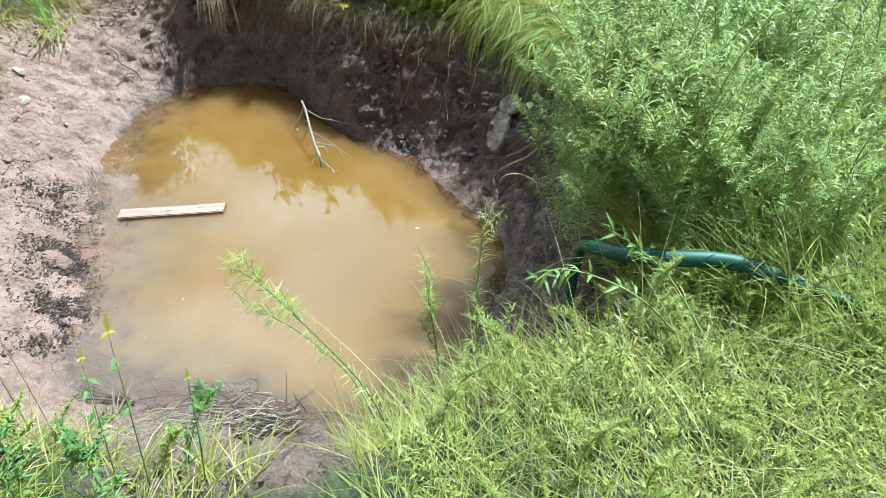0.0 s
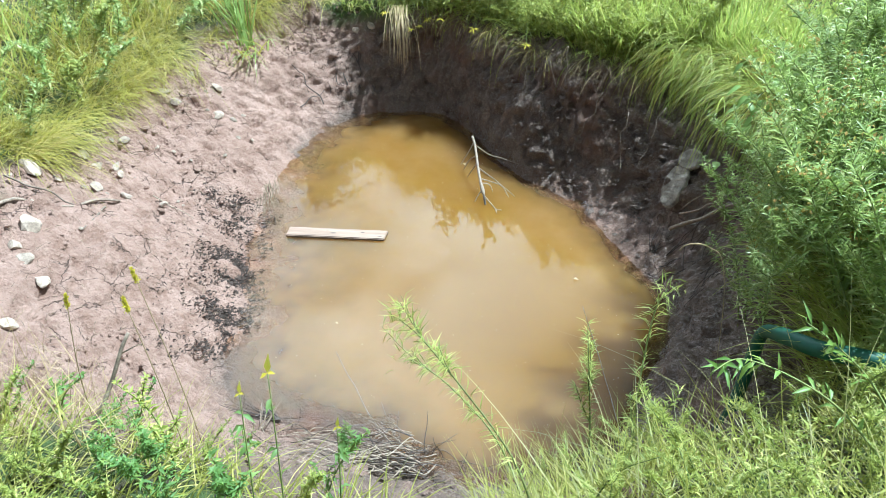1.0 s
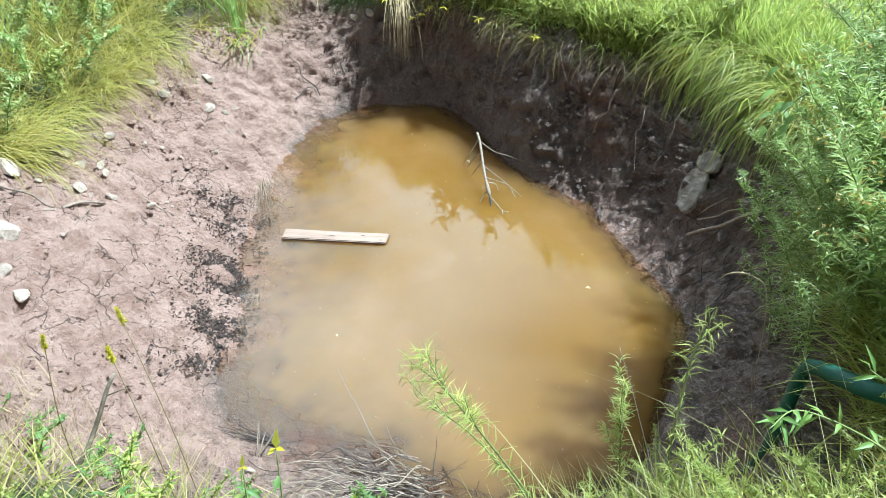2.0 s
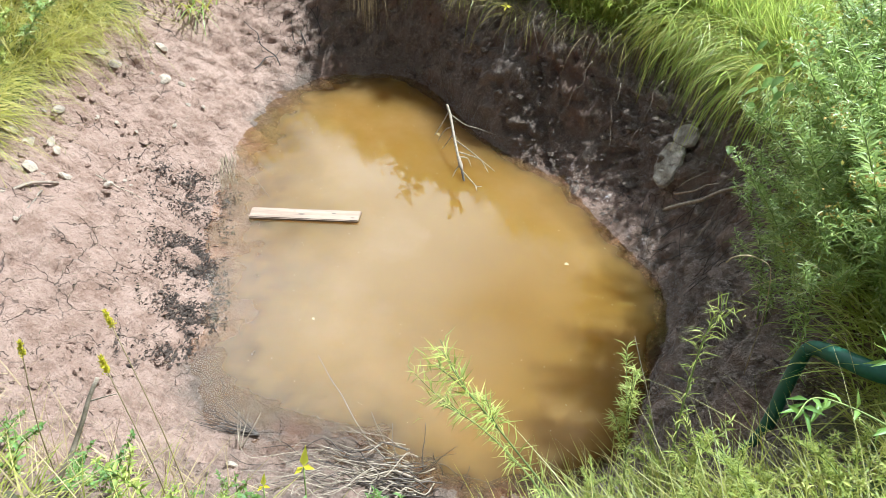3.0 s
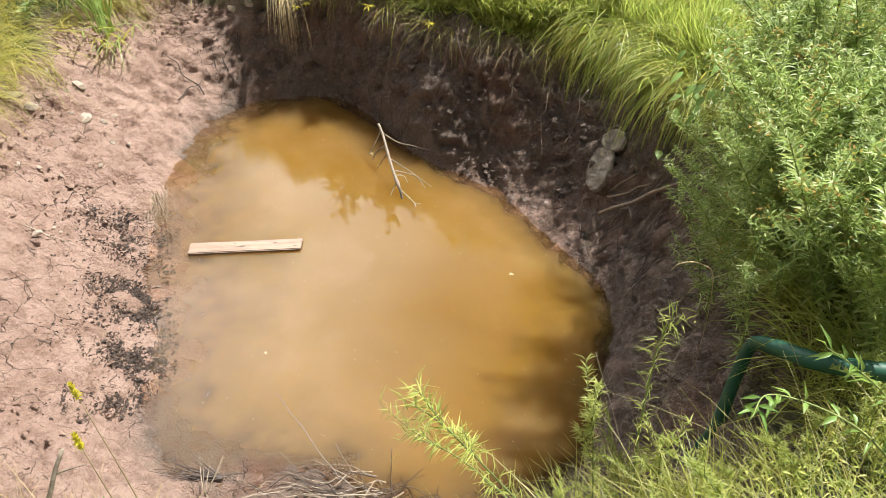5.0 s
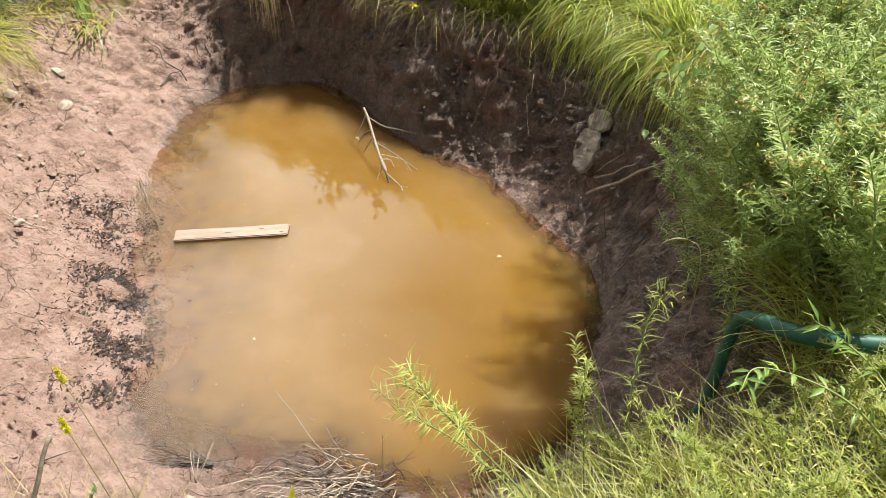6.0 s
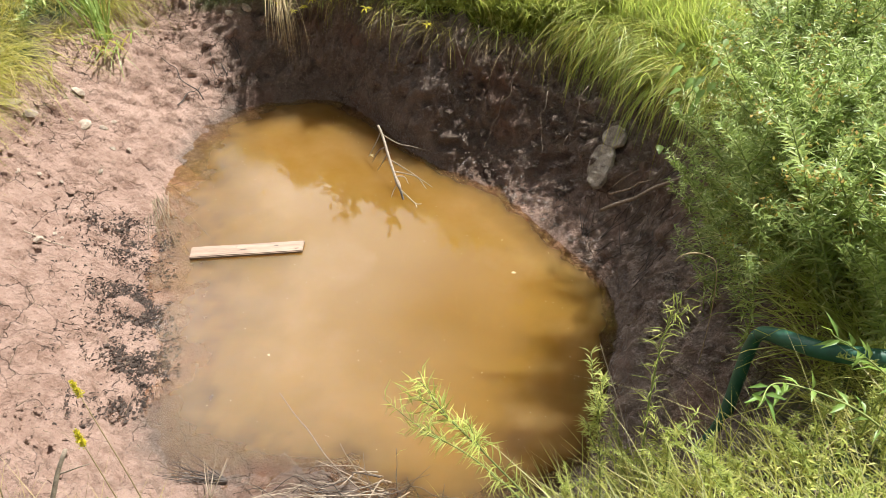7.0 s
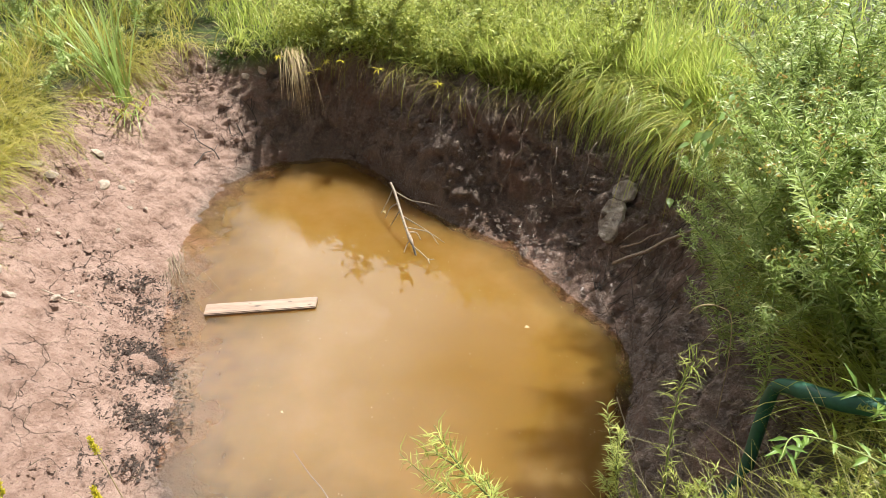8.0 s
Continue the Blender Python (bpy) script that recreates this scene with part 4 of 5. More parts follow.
def rock(rng, sx, sy, sz, flat=False, mat=STONE):
    """A rough stone: a subdivided ball pulled into facets."""
    bm = bmesh.new()
    bmesh.ops.create_icosphere(bm, subdivisions=4 if flat else 2, radius=1.0)
    cuts = [Vector(rng.normal(0, 1, 3)).normalized() for _ in range(9)]
    reach = rng.uniform(0.66, 0.92, 9) if flat else rng.uniform(0.5, 0.85, 9)
    for v in bm.verts:
        for c, k in zip(cuts, reach):
            over = v.co.dot(c) - k
            if over > 0:
                v.co -= c * over * 0.92
        v.co *= 1 + 0.06 * noise.noise(v.co * 2.7) + 0.03 * noise.noise(v.co * 7.0)
        if flat:
            v.co.z = max(min(v.co.z, 0.75), -0.75)
        v.co = Vector((v.co.x * sx, v.co.y * sy, v.co.z * sz))
    me = bpy.data.meshes.new("stone")
    bm.to_mesh(me)
    bm.free()
    me.materials.append(mat)
    return me


def slab(rng, outline, thick, name="stone"):
    """A flat broken stone: an outline given thickness, worn edges and a rough face."""
    bm = bmesh.new()
    low = [bm.verts.new((x, y, 0)) for x, y in outline]
    f = bm.faces.new(low)
    up = bmesh.ops.extrude_face_region(bm, geom=[f])
    for v in [q for q in up["geom"] if isinstance(q, bmesh.types.BMVert)]:
        v.co.z += thick * rng.uniform(0.75, 1.1)
        v.co.x *= 0.93
        v.co.y *= 0.95
    bmesh.ops.recalc_face_normals(bm, faces=bm.faces[:])
    bmesh.ops.bevel(bm, geom=bm.edges[:], offset=0.006, segments=1, affect="EDGES")
    bmesh.ops.triangulate(bm, faces=bm.faces[:])
    bmesh.ops.subdivide_edges(bm, edges=[e for e in bm.edges if e.calc_length() > 0.02], cuts=4, use_grid_fill=True)
    bmesh.ops.triangulate(bm, faces=bm.faces[:])
    for v in bm.verts:
        v.co += Vector((0.3, 0.3, 1.0)) * (0.006 * noise.noise(v.co * 22.0) + 0.003 * noise.noise(v.co * 70.0))
    me = bpy.data.meshes.new(name)
    bm.to_mesh(me)
    bm.free()
    me.materials.append(STONE)
    return me


def slope_turn(x, y):
    """The turn that lays a thing flat on the ground at a place."""
    e = 0.08
    gx = (ground_z(x + e, y) - ground_z(x - e, y)) / (2 * e)
    gy = (ground_z(x, y + e) - ground_z(x, y - e)) / (2 * e)
    return Vector((-float(gx), -float(gy), 1)).normalized().to_track_quat("Z", "Y").to_matrix().to_4x4()


def build_stones():
    r = np.random.default_rng(31)
    lie = slope_turn(0.10, 4.64)
    gz = float(ground_z(0.085, 4.61))
    ob = tagged(new("flat_stone", slab(r, [(-0.15, -0.014), (-0.135, -0.05), (-0.085, -0.072), (-0.01, -0.079), (0.065, -0.072), (0.108, -0.043), (0.122, 0.005), (0.098, 0.053), (0.03, 0.072), (-0.06, 0.07), (-0.125, 0.041)], 0.030)), "flat grey slab of stone lying on the dark mud bank", "stone")
    ob.matrix_basis = Matrix.Translation((0.085, 4.61, gz + 0.028)) @ lie @ Matrix.Rotation(radians(106), 4, "Z")
    gz = float(ground_z(0.160, 4.70))
    ob = tagged(new("flat_stone", slab(r, [(-0.072, -0.034), (-0.04, -0.062), (0.02, -0.068), (0.064, -0.042), (0.074, 0.006), (0.052, 0.050), (0.0, 0.066), (-0.052, 0.044), (-0.076, 0.004)], 0.036)), "small brown-grey stone leaning behind a larger slab", "stone")
    ob.matrix_basis = Matrix.Translation((0.148, 4.685, gz + 0.016)) @ lie @ Matrix.Rotation(radians(20), 4, "Z")
    ob = tagged(new("stone", rock(r, 0.085, 0.05, 0.035, True)), "flat stone sticking out of the bank under the grass", "stone")
    ob.matrix_basis = Matrix.Translation((-1.815, 5.985, 0.40))
    beach = "pale stones on the left mud slope"
    spots = [(-2.92, 4.69, 0.052), (-3.10, 3.71, 0.045), (-3.05, 3.80, 0.042), (-3.0, 3.55, 0.050), (-3.03, 4.90, 0.040), (-3.14, 4.58, 0.045), (-3.16, 4.04, 0.042),
             (-3.20, 3.73, 0.055), (-3.0, 3.76, 0.034), (-2.735, 3.73, 0.034), (-3.26, 4.59, 0.055), (-2.87, 3.61, 0.04), (-3.24, 3.39, 0.080), (-2.885, 2.98, 0.075),
             (-2.84, 2.82, 0.04), (-2.65, 2.73, 0.045), (-2.76, 2.78, 0.06), (-2.52, 2.41, 0.05), (-3.36, 3.78, 0.05), (-2.42, 5.97, 0.045), (-2.30, 5.99, 0.04), (-1.52, 2.46, 0.03)]
    for i in range(42):
        a, d = r.uniform(150, 216), r.uniform(0.45, 1.0)
        x = POND[0] - r.uniform(1.55, 2.3)
        y = r.uniform(2.5, 4.9)
        spots.append((x, y, r.uniform(0.010, 0.024)))
    for x, y, size in spots:
        ob = tagged(new("stone", rock(r, size * r.uniform(0.9, 1.2), size * r.uniform(0.6, 0.9), size * r.uniform(0.4, 0.6), mat=PALE_STONE)), "pale grey stone half bedded in drying mud", "stone", beach)
        ob.matrix_basis = Matrix.Translation((x, y, float(ground_z(x, y)) + size * 0.18)) @ slope_turn(x, y) @ Matrix.Rotation(r.uniform(0, 6.28), 4, "Z")


build_stones()


def build_hose():
    """A green suction hose that comes through the grass and drops over the bank into the pond."""
    ob = thing("hose", Matrix(), "thick dark green plastic hose bent over the grassy bank", "hose")
    line = curve([(2.2, 2.40, 0.86), (1.7, 2.44, 0.90), (1.35, 2.48, 0.96), (1.08, 2.53, 1.02), (0.83, 2.585, 1.075), (0.62, 2.59, 1.075), (0.47, 2.63, 1.045), (0.395, 2.71, 1.00),
                  (0.345, 2.79, 0.94), (0.335, 2.80, 0.85), (0.325, 2.77, 0.72), (0.305, 2.72, 0.58), (0.27, 2.72, 0.42), (0.18, 2.76, 0.28), (0.06, 2.86, 0.12), (-0.06, 3.0, -0.08)], 8)
    rad = np.full(len(line), 0.031)
    s = np.arange(len(line))
    rad = rad * (1 + 0.02 * np.sin(s * 0.9)) * np.interp(s, [0, 40, 58, 65, 72, len(line)], [1, 0.92, 0.85, 0.68, 0.72, 0.72])
    for name, lo, hi in (("upper_length", 0, 66), ("hanging_length", 65, len(line))):
        g = Geo()
        tube(g, line[lo:hi], rad[lo:hi], 16)
        part(name, g, HOSE, ob)
    return ob


build_hose()


def build_brush():
    """A heap of thin dead sticks at the near water's edge."""
    r = np.random.default_rng(41)
    ob = thing("brush_heap", Matrix.Translation((0, 0, 0)), "heap of thin bleached and wet dead sticks at the water's edge", "brush")
    for i in range(50):
        hub = np.array([-0.84 + r.normal(0, 0.05), 2.60 + r.normal(0, 0.06), r.uniform(0.0, 0.07)])
        ang = r.normal(math.pi + 0.22, 0.30)
        ln = r.uniform(0.25, 0.66)
        end = hub + np.array([math.cos(ang) * ln, math.sin(ang) * ln, 0])
        end[2] = max(float(ground_z(end[0], end[1])), 0) + r.uniform(0.01, 0.10)
        one_stick("stick", hub, end, r.uniform(0.0018, 0.0036), 0.0012, r, TWIG_PALE if r.uniform() < 0.45 else (TWIG if r.uniform() < 0.5 else TWIG_DARK), ob, 0.13)
    for i in range(40):
        a = np.array([-0.85 + r.normal(0, 0.07), 2.58 + r.normal(0, 0.06), 0.0])
        one_stick("stick", a, a + [r.normal(0, 0.10), r.normal(0, 0.08), r.uniform(0.02, 0.14)], 0.002, 0.0008, r, TWIG_DARK, ob, 0.1)
    for dx, dy, dz in ((0.0, 0.13, 0.10), (0.06, 0.10, 0.12), (-0.05, 0.12, 0.07), (0.03, 0.15, 0.05), (-0.02, 0.08, 0.13)):
        one_stick("stick", (-1.53, 2.55, 0.06), (-1.53 + dx, 2.55 + dy, 0.06 + dz), 0.003, 0.0012, r, TWIG_PALE, ob, 0.08)
    one_stick("long_twig", (-1.03, 2.69, 0.03), (-1.36, 3.0, 0.16), 0.0026, 0.0010, r, TWIG, ob, 0.02)
    one_stick("long_twig", (-0.98, 2.72, 0.02), (-1.08, 2.84, 0.07), 0.0025, 0.001, r, TWIG, ob, 0.05)
    one_stick("long_twig", (-0.82, 2.66, 0.02), (-0.84, 2.78, 0.16), 0.0025, 0.001, r, TWIG_DARK, ob, 0.05)
    ob2 = thing("twig_bunch", Matrix(), "small fan of dark twigs lying on the near shore", "twigs")
    for i in range(12):
        e = np.array([-1.72 + r.normal(0, 0.05), 2.66 + r.normal(0, 0.04), 0.05])
        one_stick("stick", (-1.50, 2.66, 0.015), e, 0.003, 0.001, r, TWIG_DARK, ob2, 0.08)


build_brush()


def on_ground(x, y, lift=0.0):
    return (x, y, float(ground_z(x, y)) + lift)


def build_driftwood():
    r = np.random.default_rng(51)
    ob = thing("driftwood", Matrix(), "long brown dead limb lying on the dark bank beside a slab", "branch")
    one_stick("limb", on_ground(0.09, 4.41, 0.035), on_ground(0.60, 4.10, 0.03), 0.0115, 0.007, r, TWIG, ob, 0.02)
    one_stick("limb", on_ground(0.13, 4.46, 0.03), on_ground(0.30, 4.36, 0.05), 0.007, 0.004, r, TWIG, ob, 0.05)
    one_stick("limb", on_ground(0.14, 4.48, 0.03), on_ground(0.25, 4.45, 0.05), 0.005, 0.003, r, TWIG, ob, 0.05)
    ob = thing("driftwood", Matrix(), "thin forked brown stick lying among stones on drying mud", "branch")
    one_stick("limb", on_ground(-3.2, 2.72, 0.05), on_ground(-2.845, 3.53, 0.025), 0.012, 0.007, r, TWIG, ob, 0.05)
    one_stick("limb", on_ground(-2.85, 3.42, 0.02), on_ground(-2.75, 3.13, 0.02), 0.006, 0.003, r, TWIG, ob, 0.05)
    one_stick("limb", on_ground(-3.2, 3.2, 0.04), on_ground(-2.9, 3.30, 0.02), 0.006, 0.003, r, TWIG, ob, 0.05)
    ob = thing("twig", Matrix(), "thin pale twig lying on drying mud", "twig")
    one_stick("shaft", on_ground(-2.80, 3.74, 0.012), on_ground(-2.57, 3.755, 0.012), 0.004, 0.002, r, TWIG_PALE, ob, 0.05)
    ob = thing("twig_bunch", Matrix(), "tangle of dark dead twigs on the wet bank", "twigs")
    for i in range(70):
        x, y = r.uniform(-0.02, 0.42), r.uniform(3.85, 4.38)
        if pond_distance(np.array(x), np.array(y)) < 0.03:
            continue
        a, ln = r.normal(0.35, 0.8), r.uniform(0.06, 0.24)
        x2, y2 = x + math.cos(a) * ln, y + math.sin(a) * ln
        one_stick("stick", on_ground(x, y, r.uniform(0.01, 0.03)), on_ground(x2, y2, r.uniform(0.01, 0.06)), 0.0024, 0.0010, r, TWIG_DARK if r.uniform() < 0.75 else TWIG, ob, 0.08)
    # roots trailing down the far bank
    ob = thing("roots", Matrix(), "pale crooked roots trailing down the far mud bank", "roots")
    for x, y, z, dx, dy, dz in ((-0.81, 5.29, 0.74, -0.10, -0.05, -0.16), (-0.80, 5.27, 0.76, 0.07, -0.05, -0.17), (-1.05, 5.40, 0.74, -0.08, -0.04, -0.14), (-1.28, 5.53, 0.74, -0.14, -0.02, -0.10),
                                (-0.66, 5.02, 0.95, 0.02, -0.05, -0.24), (-0.95, 5.33, 0.66, -0.02, -0.10, -0.32), (-0.42, 4.99, 0.70, -0.16, -0.14, -0.42), (-0.25, 4.86, 0.66, -0.02, -0.13, -0.38), (-0.05, 4.72, 0.78, -0.10, -0.12, -0.36)):
        one_stick("root", (x, y, z), (x + dx, y + dy, z + dz), 0.0028, 0.0012, r, TWIG, ob, 0.10)
    # sticks at the dark corner of the far shore
    ob = thing("twig_bunch", Matrix(), "dark wet sticks at the foot of the far bank", "twigs")
    for x, y, a, ln in ((-2.38, 5.66, 2.3, 0.22), (-2.30, 5.70, 1.9, 0.18), (-2.20, 5.74, 2.7, 0.25), (-2.45, 5.60, 2.0, 0.16), (-2.50, 5.45, 2.8, 0.3), (-2.62, 5.30, 1.2, 0.25)):
        one_stick("stick", on_ground(x, y, 0.01), on_ground(x + math.cos(a) * ln, y + math.sin(a) * ln, 0.03), 0.005, 0.002, r, TWIG_DARK, ob, 0.1)


build_driftwood()


def build_cattails():
    r = np.random.default_rng(61)
    kind = "cattails on the left bank"
    cx, cy = -3.10, 5.50
    ob = thing("cattail_clump", Matrix.Translation((cx, cy, float(ground_z(cx, cy)) - 0.02)), "clump of broad green cattail leaves on the bank's edge", "cattail", kind)
    for i in range(40):
        g = Geo()
        blades(g, np.array([[r.normal(0, 0.04), r.normal(0, 0.04), 0]]), 2.4 + r.normal(0, 0.6), r.uniform(0.6, 1.0), r.uniform(0.009, 0.016), r.uniform(0.05, 0.5), r.uniform(0.0, 1.1), 7, r)
        part("leaf", g, CATTAIL, ob)
    cx, cy = -3.06, 5.44
    ob = thing("cattail_clump", Matrix.Translation((cx, cy, float(ground_z(cx, cy)) - 0.02)), "limp pale cattail leaves fallen over the mud", "cattail", kind)
    for i in range(26):
        g = Geo()
        blades(g, np.array([[r.normal(0, 0.06), r.normal(0, 0.06), 0]]), r.uniform(-2.6, 0.3), r.uniform(0.28, 0.5), r.uniform(0.008, 0.014), r.uniform(0.4, 1.1), r.uniform(1.0, 1.9), 7, r)
        part("leaf", g, GRASS_YELLOW if r.uniform() < 0.5 else CATTAIL, ob)
    for cx, cy in ((0.35, 5.35), (0.62, 5.2)):
        ob = thing("cattail_clump", Matrix.Translation((cx, cy, float(ground_z(cx, cy)) - 0.02)), "upright green cattail leaves among weeds", "cattail", "cattails on the far bank")
        for i in range(12):
            g = Geo()
            blades(g, np.array([[r.normal(0, 0.05), r.normal(0, 0.05), 0]]), r.uniform(0, 6.3), r.uniform(0.6, 0.9), 0.013, r.uniform(0, 0.2), r.uniform(0, 0.5), 6, r)
            part("leaf", g, CATTAIL, ob)


build_cattails()


def build_yellow_shoots():
    """Small weeds with star-shaped yellow tips that hang over the far lip."""
    r = np.random.default_rng(65)
    for x, y, z in ((-1.78, 5.80, 0.72), (-1.84, 5.80, 0.66), (-2.02, 5.82, 0.66), (-2.12, 5.84, 0.72), (-1.68, 5.80, 0.73), (-1.92, 5.82, 0.62), (-1.40, 5.66, 0.74), (-0.98, 5.42, 0.76)):
        base = np.array([x + r.normal(0, 0.05), y + 0.22, 0.80])
        ob = thing("yellow_shoot", Matrix.Translation(base), "thin weed with a star of yellow leaves at its tip", "weed", "yellow shoots on the far lip")
        tip = np.array([x, y, z]) - base
        line = curve([(0, 0, -0.03), tip * 0.5 + [0, 0, 0.09], tip], 6)
        g = Geo()
        tube(g, line, np.linspace(0.0022, 0.0012, len(line)), 5)
        part("stem", g, STEM, ob)
        g = Geo()
        a = np.arange(7) * 0.9 + r.uniform(0, 6)
        leaves(g, np.tile(tip, (7, 1)), np.stack([np.cos(a), np.sin(a), r.normal(0.1, 0.35, 7)], -1), np.tile([0, 0, 1.0], (7, 1)), r.uniform(0.03, 0.05, 7), 0.011)
        part("leaf_star", g, PETAL, ob, "yellow star of narrow leaves")


build_yellow_shoots()


def leaning_weed(name, pts, leaf_count, leaf_len, leaf_wide, mat, label, rng, tuft=0, side=0, droop=0.3):
    """A single weed along a given bent stem."""
    ob = thing(name, Matrix.Translation(pts[0]), label, "weed")
    line = curve(np.asarray(pts, float) - np.asarray(pts[0], float), 6)
    st, lf = Geo(), Geo()
    tube(st, line, np.linspace(0.004, 0.0014, len(line)), 6)
    lines = [(line, leaf_count)]
    for i in range(side):
        s = rng.uniform(0.45, 0.9)
        p = line[int(s * (len(line) - 1))]
        dd = unit(line[-1] - line[-6]) * 0.7 + rng.normal(0, 0.5, 3) + [0, 0, 0.3]
        b = curve([p, p + dd * 0.06, p + dd * 0.12 + [0, 0, 0.02]], 4)
        tube(st, b, np.linspace(0.002, 0.0008, len(b)), 5)
        lines.append((b, leaf_count // 3))
    for ln, count in lines:
        f = np.sort(rng.uniform(0.15, 1.0, count)) * (len(ln) - 1)
        i = np.minimum(f.astype(int), len(ln) - 2)
        o = ln[i] + (ln[i + 1] - ln[i]) * (f - i)[:, None]
        t = unit(ln[i + 1] - ln[i])
        out = rng.normal(0, 1, (count, 3))
        out = unit(out - t * (out * t).sum(-1, keepdims=True))
        leaves(lf, o, out + t * rng.uniform(0.3, 1.2, (count, 1)), rng.normal(0, 0.3, (count, 3)) + [0, 0, 1], leaf_len * rng.uniform(0.6, 1.15, count), leaf_wide * rng.uniform(0.8, 1.2, count), 0.3, droop)
    if tuft:
        leaves(lf, line[-1] + rng.normal(0, 0.02, (tuft, 3)), rng.normal(0, 1, (tuft, 3)) + unit(line[-1] - line[-8]) * 1.2, rng.normal(0, 0.4, (tuft, 3)) + [0, 0, 1], leaf_len * rng.uniform(0.5, 1.0, tuft), leaf_wide, 0.3, 0.3)
    part("stem", st, STEM, ob)
    part("leaves", lf, mat, ob)
    return ob


def build_single_weeds():
    r = np.random.default_rng(71)
    leaning_weed("goldenrod", [(-0.26, 1.98, 0.78), (-0.36, 2.03, 0.98), (-0.52, 2.07, 1.17), (-0.63, 2.09, 1.29), (-0.70, 2.10, 1.34)], 84, 0.054, 0.0034, WEED_LIGHT, "light green goldenrod shoot leaning out over the water", r, 22, 5, 0.5)
    leaning_weed("goldenrod", [(-0.30, 2.05, 0.72), (-0.42, 2.12, 0.92), (-0.58, 2.16, 1.06), (-0.70, 2.17, 1.12)], 62, 0.048, 0.0034, WEED_LIGHT, "light green goldenrod shoot leaning out over the water", r, 16, 3, 0.5)
    leaning_weed("goldenrod", [(0.0, 2.42, 0.48), (-0.03, 2.50, 0.78), (-0.035, 2.56, 1.0), (-0.03, 2.59, 1.12), (-0.01, 2.60, 1.195)], 78, 0.060, 0.0038, WEED_LIGHT, "slender upright goldenrod shoot at the bank's edge", r, 22, 0, 0.55)
    leaning_weed("goldenrod", [(-0.14, 2.36, 0.55), (-0.17, 2.44, 0.75), (-0.20, 2.47, 0.90)], 150, 0.040, 0.0038, WEED_LIGHT, "bushy light green goldenrod at the bank's edge", r, 26, 4)
    leaning_weed("goldenrod", [(0.05, 2.38, 0.52), (0.04, 2.42, 0.70), (0.02, 2.44, 0.84)], 150, 0.040, 0.0042, WEED_LIGHT, "bushy light green goldenrod at the bank's edge", r, 22, 3)
    leaning_weed("willow_shoot", [(0.62, 2.28, 0.98), (0.48, 2.33, 1.10), (0.34, 2.36, 1.16), (0.20, 2.36, 1.19), (0.115, 2.24, 1.235)], 26, 0.066, 0.013, BROADLEAF, "willow-like shoot with broad pointed green leaves", r)
    leaning_weed("willow_shoot", [(0.70, 2.25, 0.98), (0.56, 2.40, 1.14), (0.44, 2.46, 1.22), (0.36, 2.48, 1.26)], 24, 0.068, 0.013, BROADLEAF, "willow-like shoot with broad pointed green leaves", r)
    # dry stalks
    ob = thing("dry_stalk", Matrix(), "thin bare dry stalk leaning out over the water", "stalk")
    one_stick("shaft", (-0.02, 2.40, 0.62), (-0.245, 2.43, 1.21), 0.0014, 0.0008, r, TWIG_PALE, ob, 0.01)
    ob = thing("dry_stalk", Matrix(), "curled white dead stalk at the edge of the weeds", "stalk")
    g = Geo()
    line = curve([(0.26, 2.95, 0.60), (0.21, 2.90, 0.95), (0.16, 2.86, 1.15), (0.115, 2.845, 1.20), (0.07, 2.835, 1.215), (0.035, 2.83, 1.205), (0.02, 2.83, 1.18)], 5)
    tube(g, line, np.interp(np.linspace(0, 1, len(line)), [0, 0.55, 0.65, 0.8, 1], [0.0014, 0.0014, 0.0036, 0.0016, 0.0022]), 6)
    part("shaft", g, STRAW, ob)
    # foxtail and dead stems on the near left slope
    for tip, dx, dy in (((-1.417, 2.007, 1.395), -0.09, 0.03), ((-1.332, 1.864, 1.432), -0.07, 0.03), ((-1.62, 1.95, 1.30), 0.03, 0.05)):
        x, y = tip[0] - dx, tip[1] - dy
        z = float(ground_z(x, y)) - 0.01
        h = tip[2] - z
        ob = thing("foxtail", Matrix.Translation((x, y, z)), "dry grass stem with a yellow seed head", "grass", "foxtails on the near slope")
        g = Geo()
        line = curve([(0, 0, 0), (dx * 0.3, dy * 0.3, h * 0.5), (dx, dy, h)], 5)
        tube(g, line, np.linspace(0.0022, 0.001, len(line)), 5)
        part("stem", g, STRAW, ob)
        g = Geo()
        k = 220
        f = r.uniform(0, 1, (k, 1))
        o = line[-1] + unit(line[-1] - line[-3]) * (f - 0.7) * 0.045 + r.normal(0, 0.0028, (k, 3)) * (1.1 - f)
        leaves(g, o, r.normal(0, 1, (k, 3)) + unit(line[-1] - line[-3]) * 1.5, r.normal(0, 1, (k, 3)), 0.009, 0.0028)
        part("seed_head", g, PETAL, ob, "yellow bristly seed head")
    # weeds with a yellowed leaf at the tip
    for tip, big in (((-0.85, 1.705, 1.485), 0.050), ((-0.93, 1.70, 1.40), 0.034), ((-0.72, 1.74, 1.31), 0.030)):
        z = float(ground_z(tip[0], tip[1] - 0.05)) - 0.01
        ob = thing("yellowed_weed", Matrix.Translation((tip[0], tip[1] - 0.05, z)), "thin weed stem with bright yellow withered leaves", "weed", "yellowed weeds on the near slope")
        line = curve([(0, 0, 0), (0.01, 0.015, (tip[2] - z) * 0.6), (0, 0.05, tip[2] - z)], 6)
        g = Geo()
        tube(g, line, np.linspace(0.0024, 0.0013, len(line)), 5)
        part("stem", g, STEM, ob)
        g = Geo()
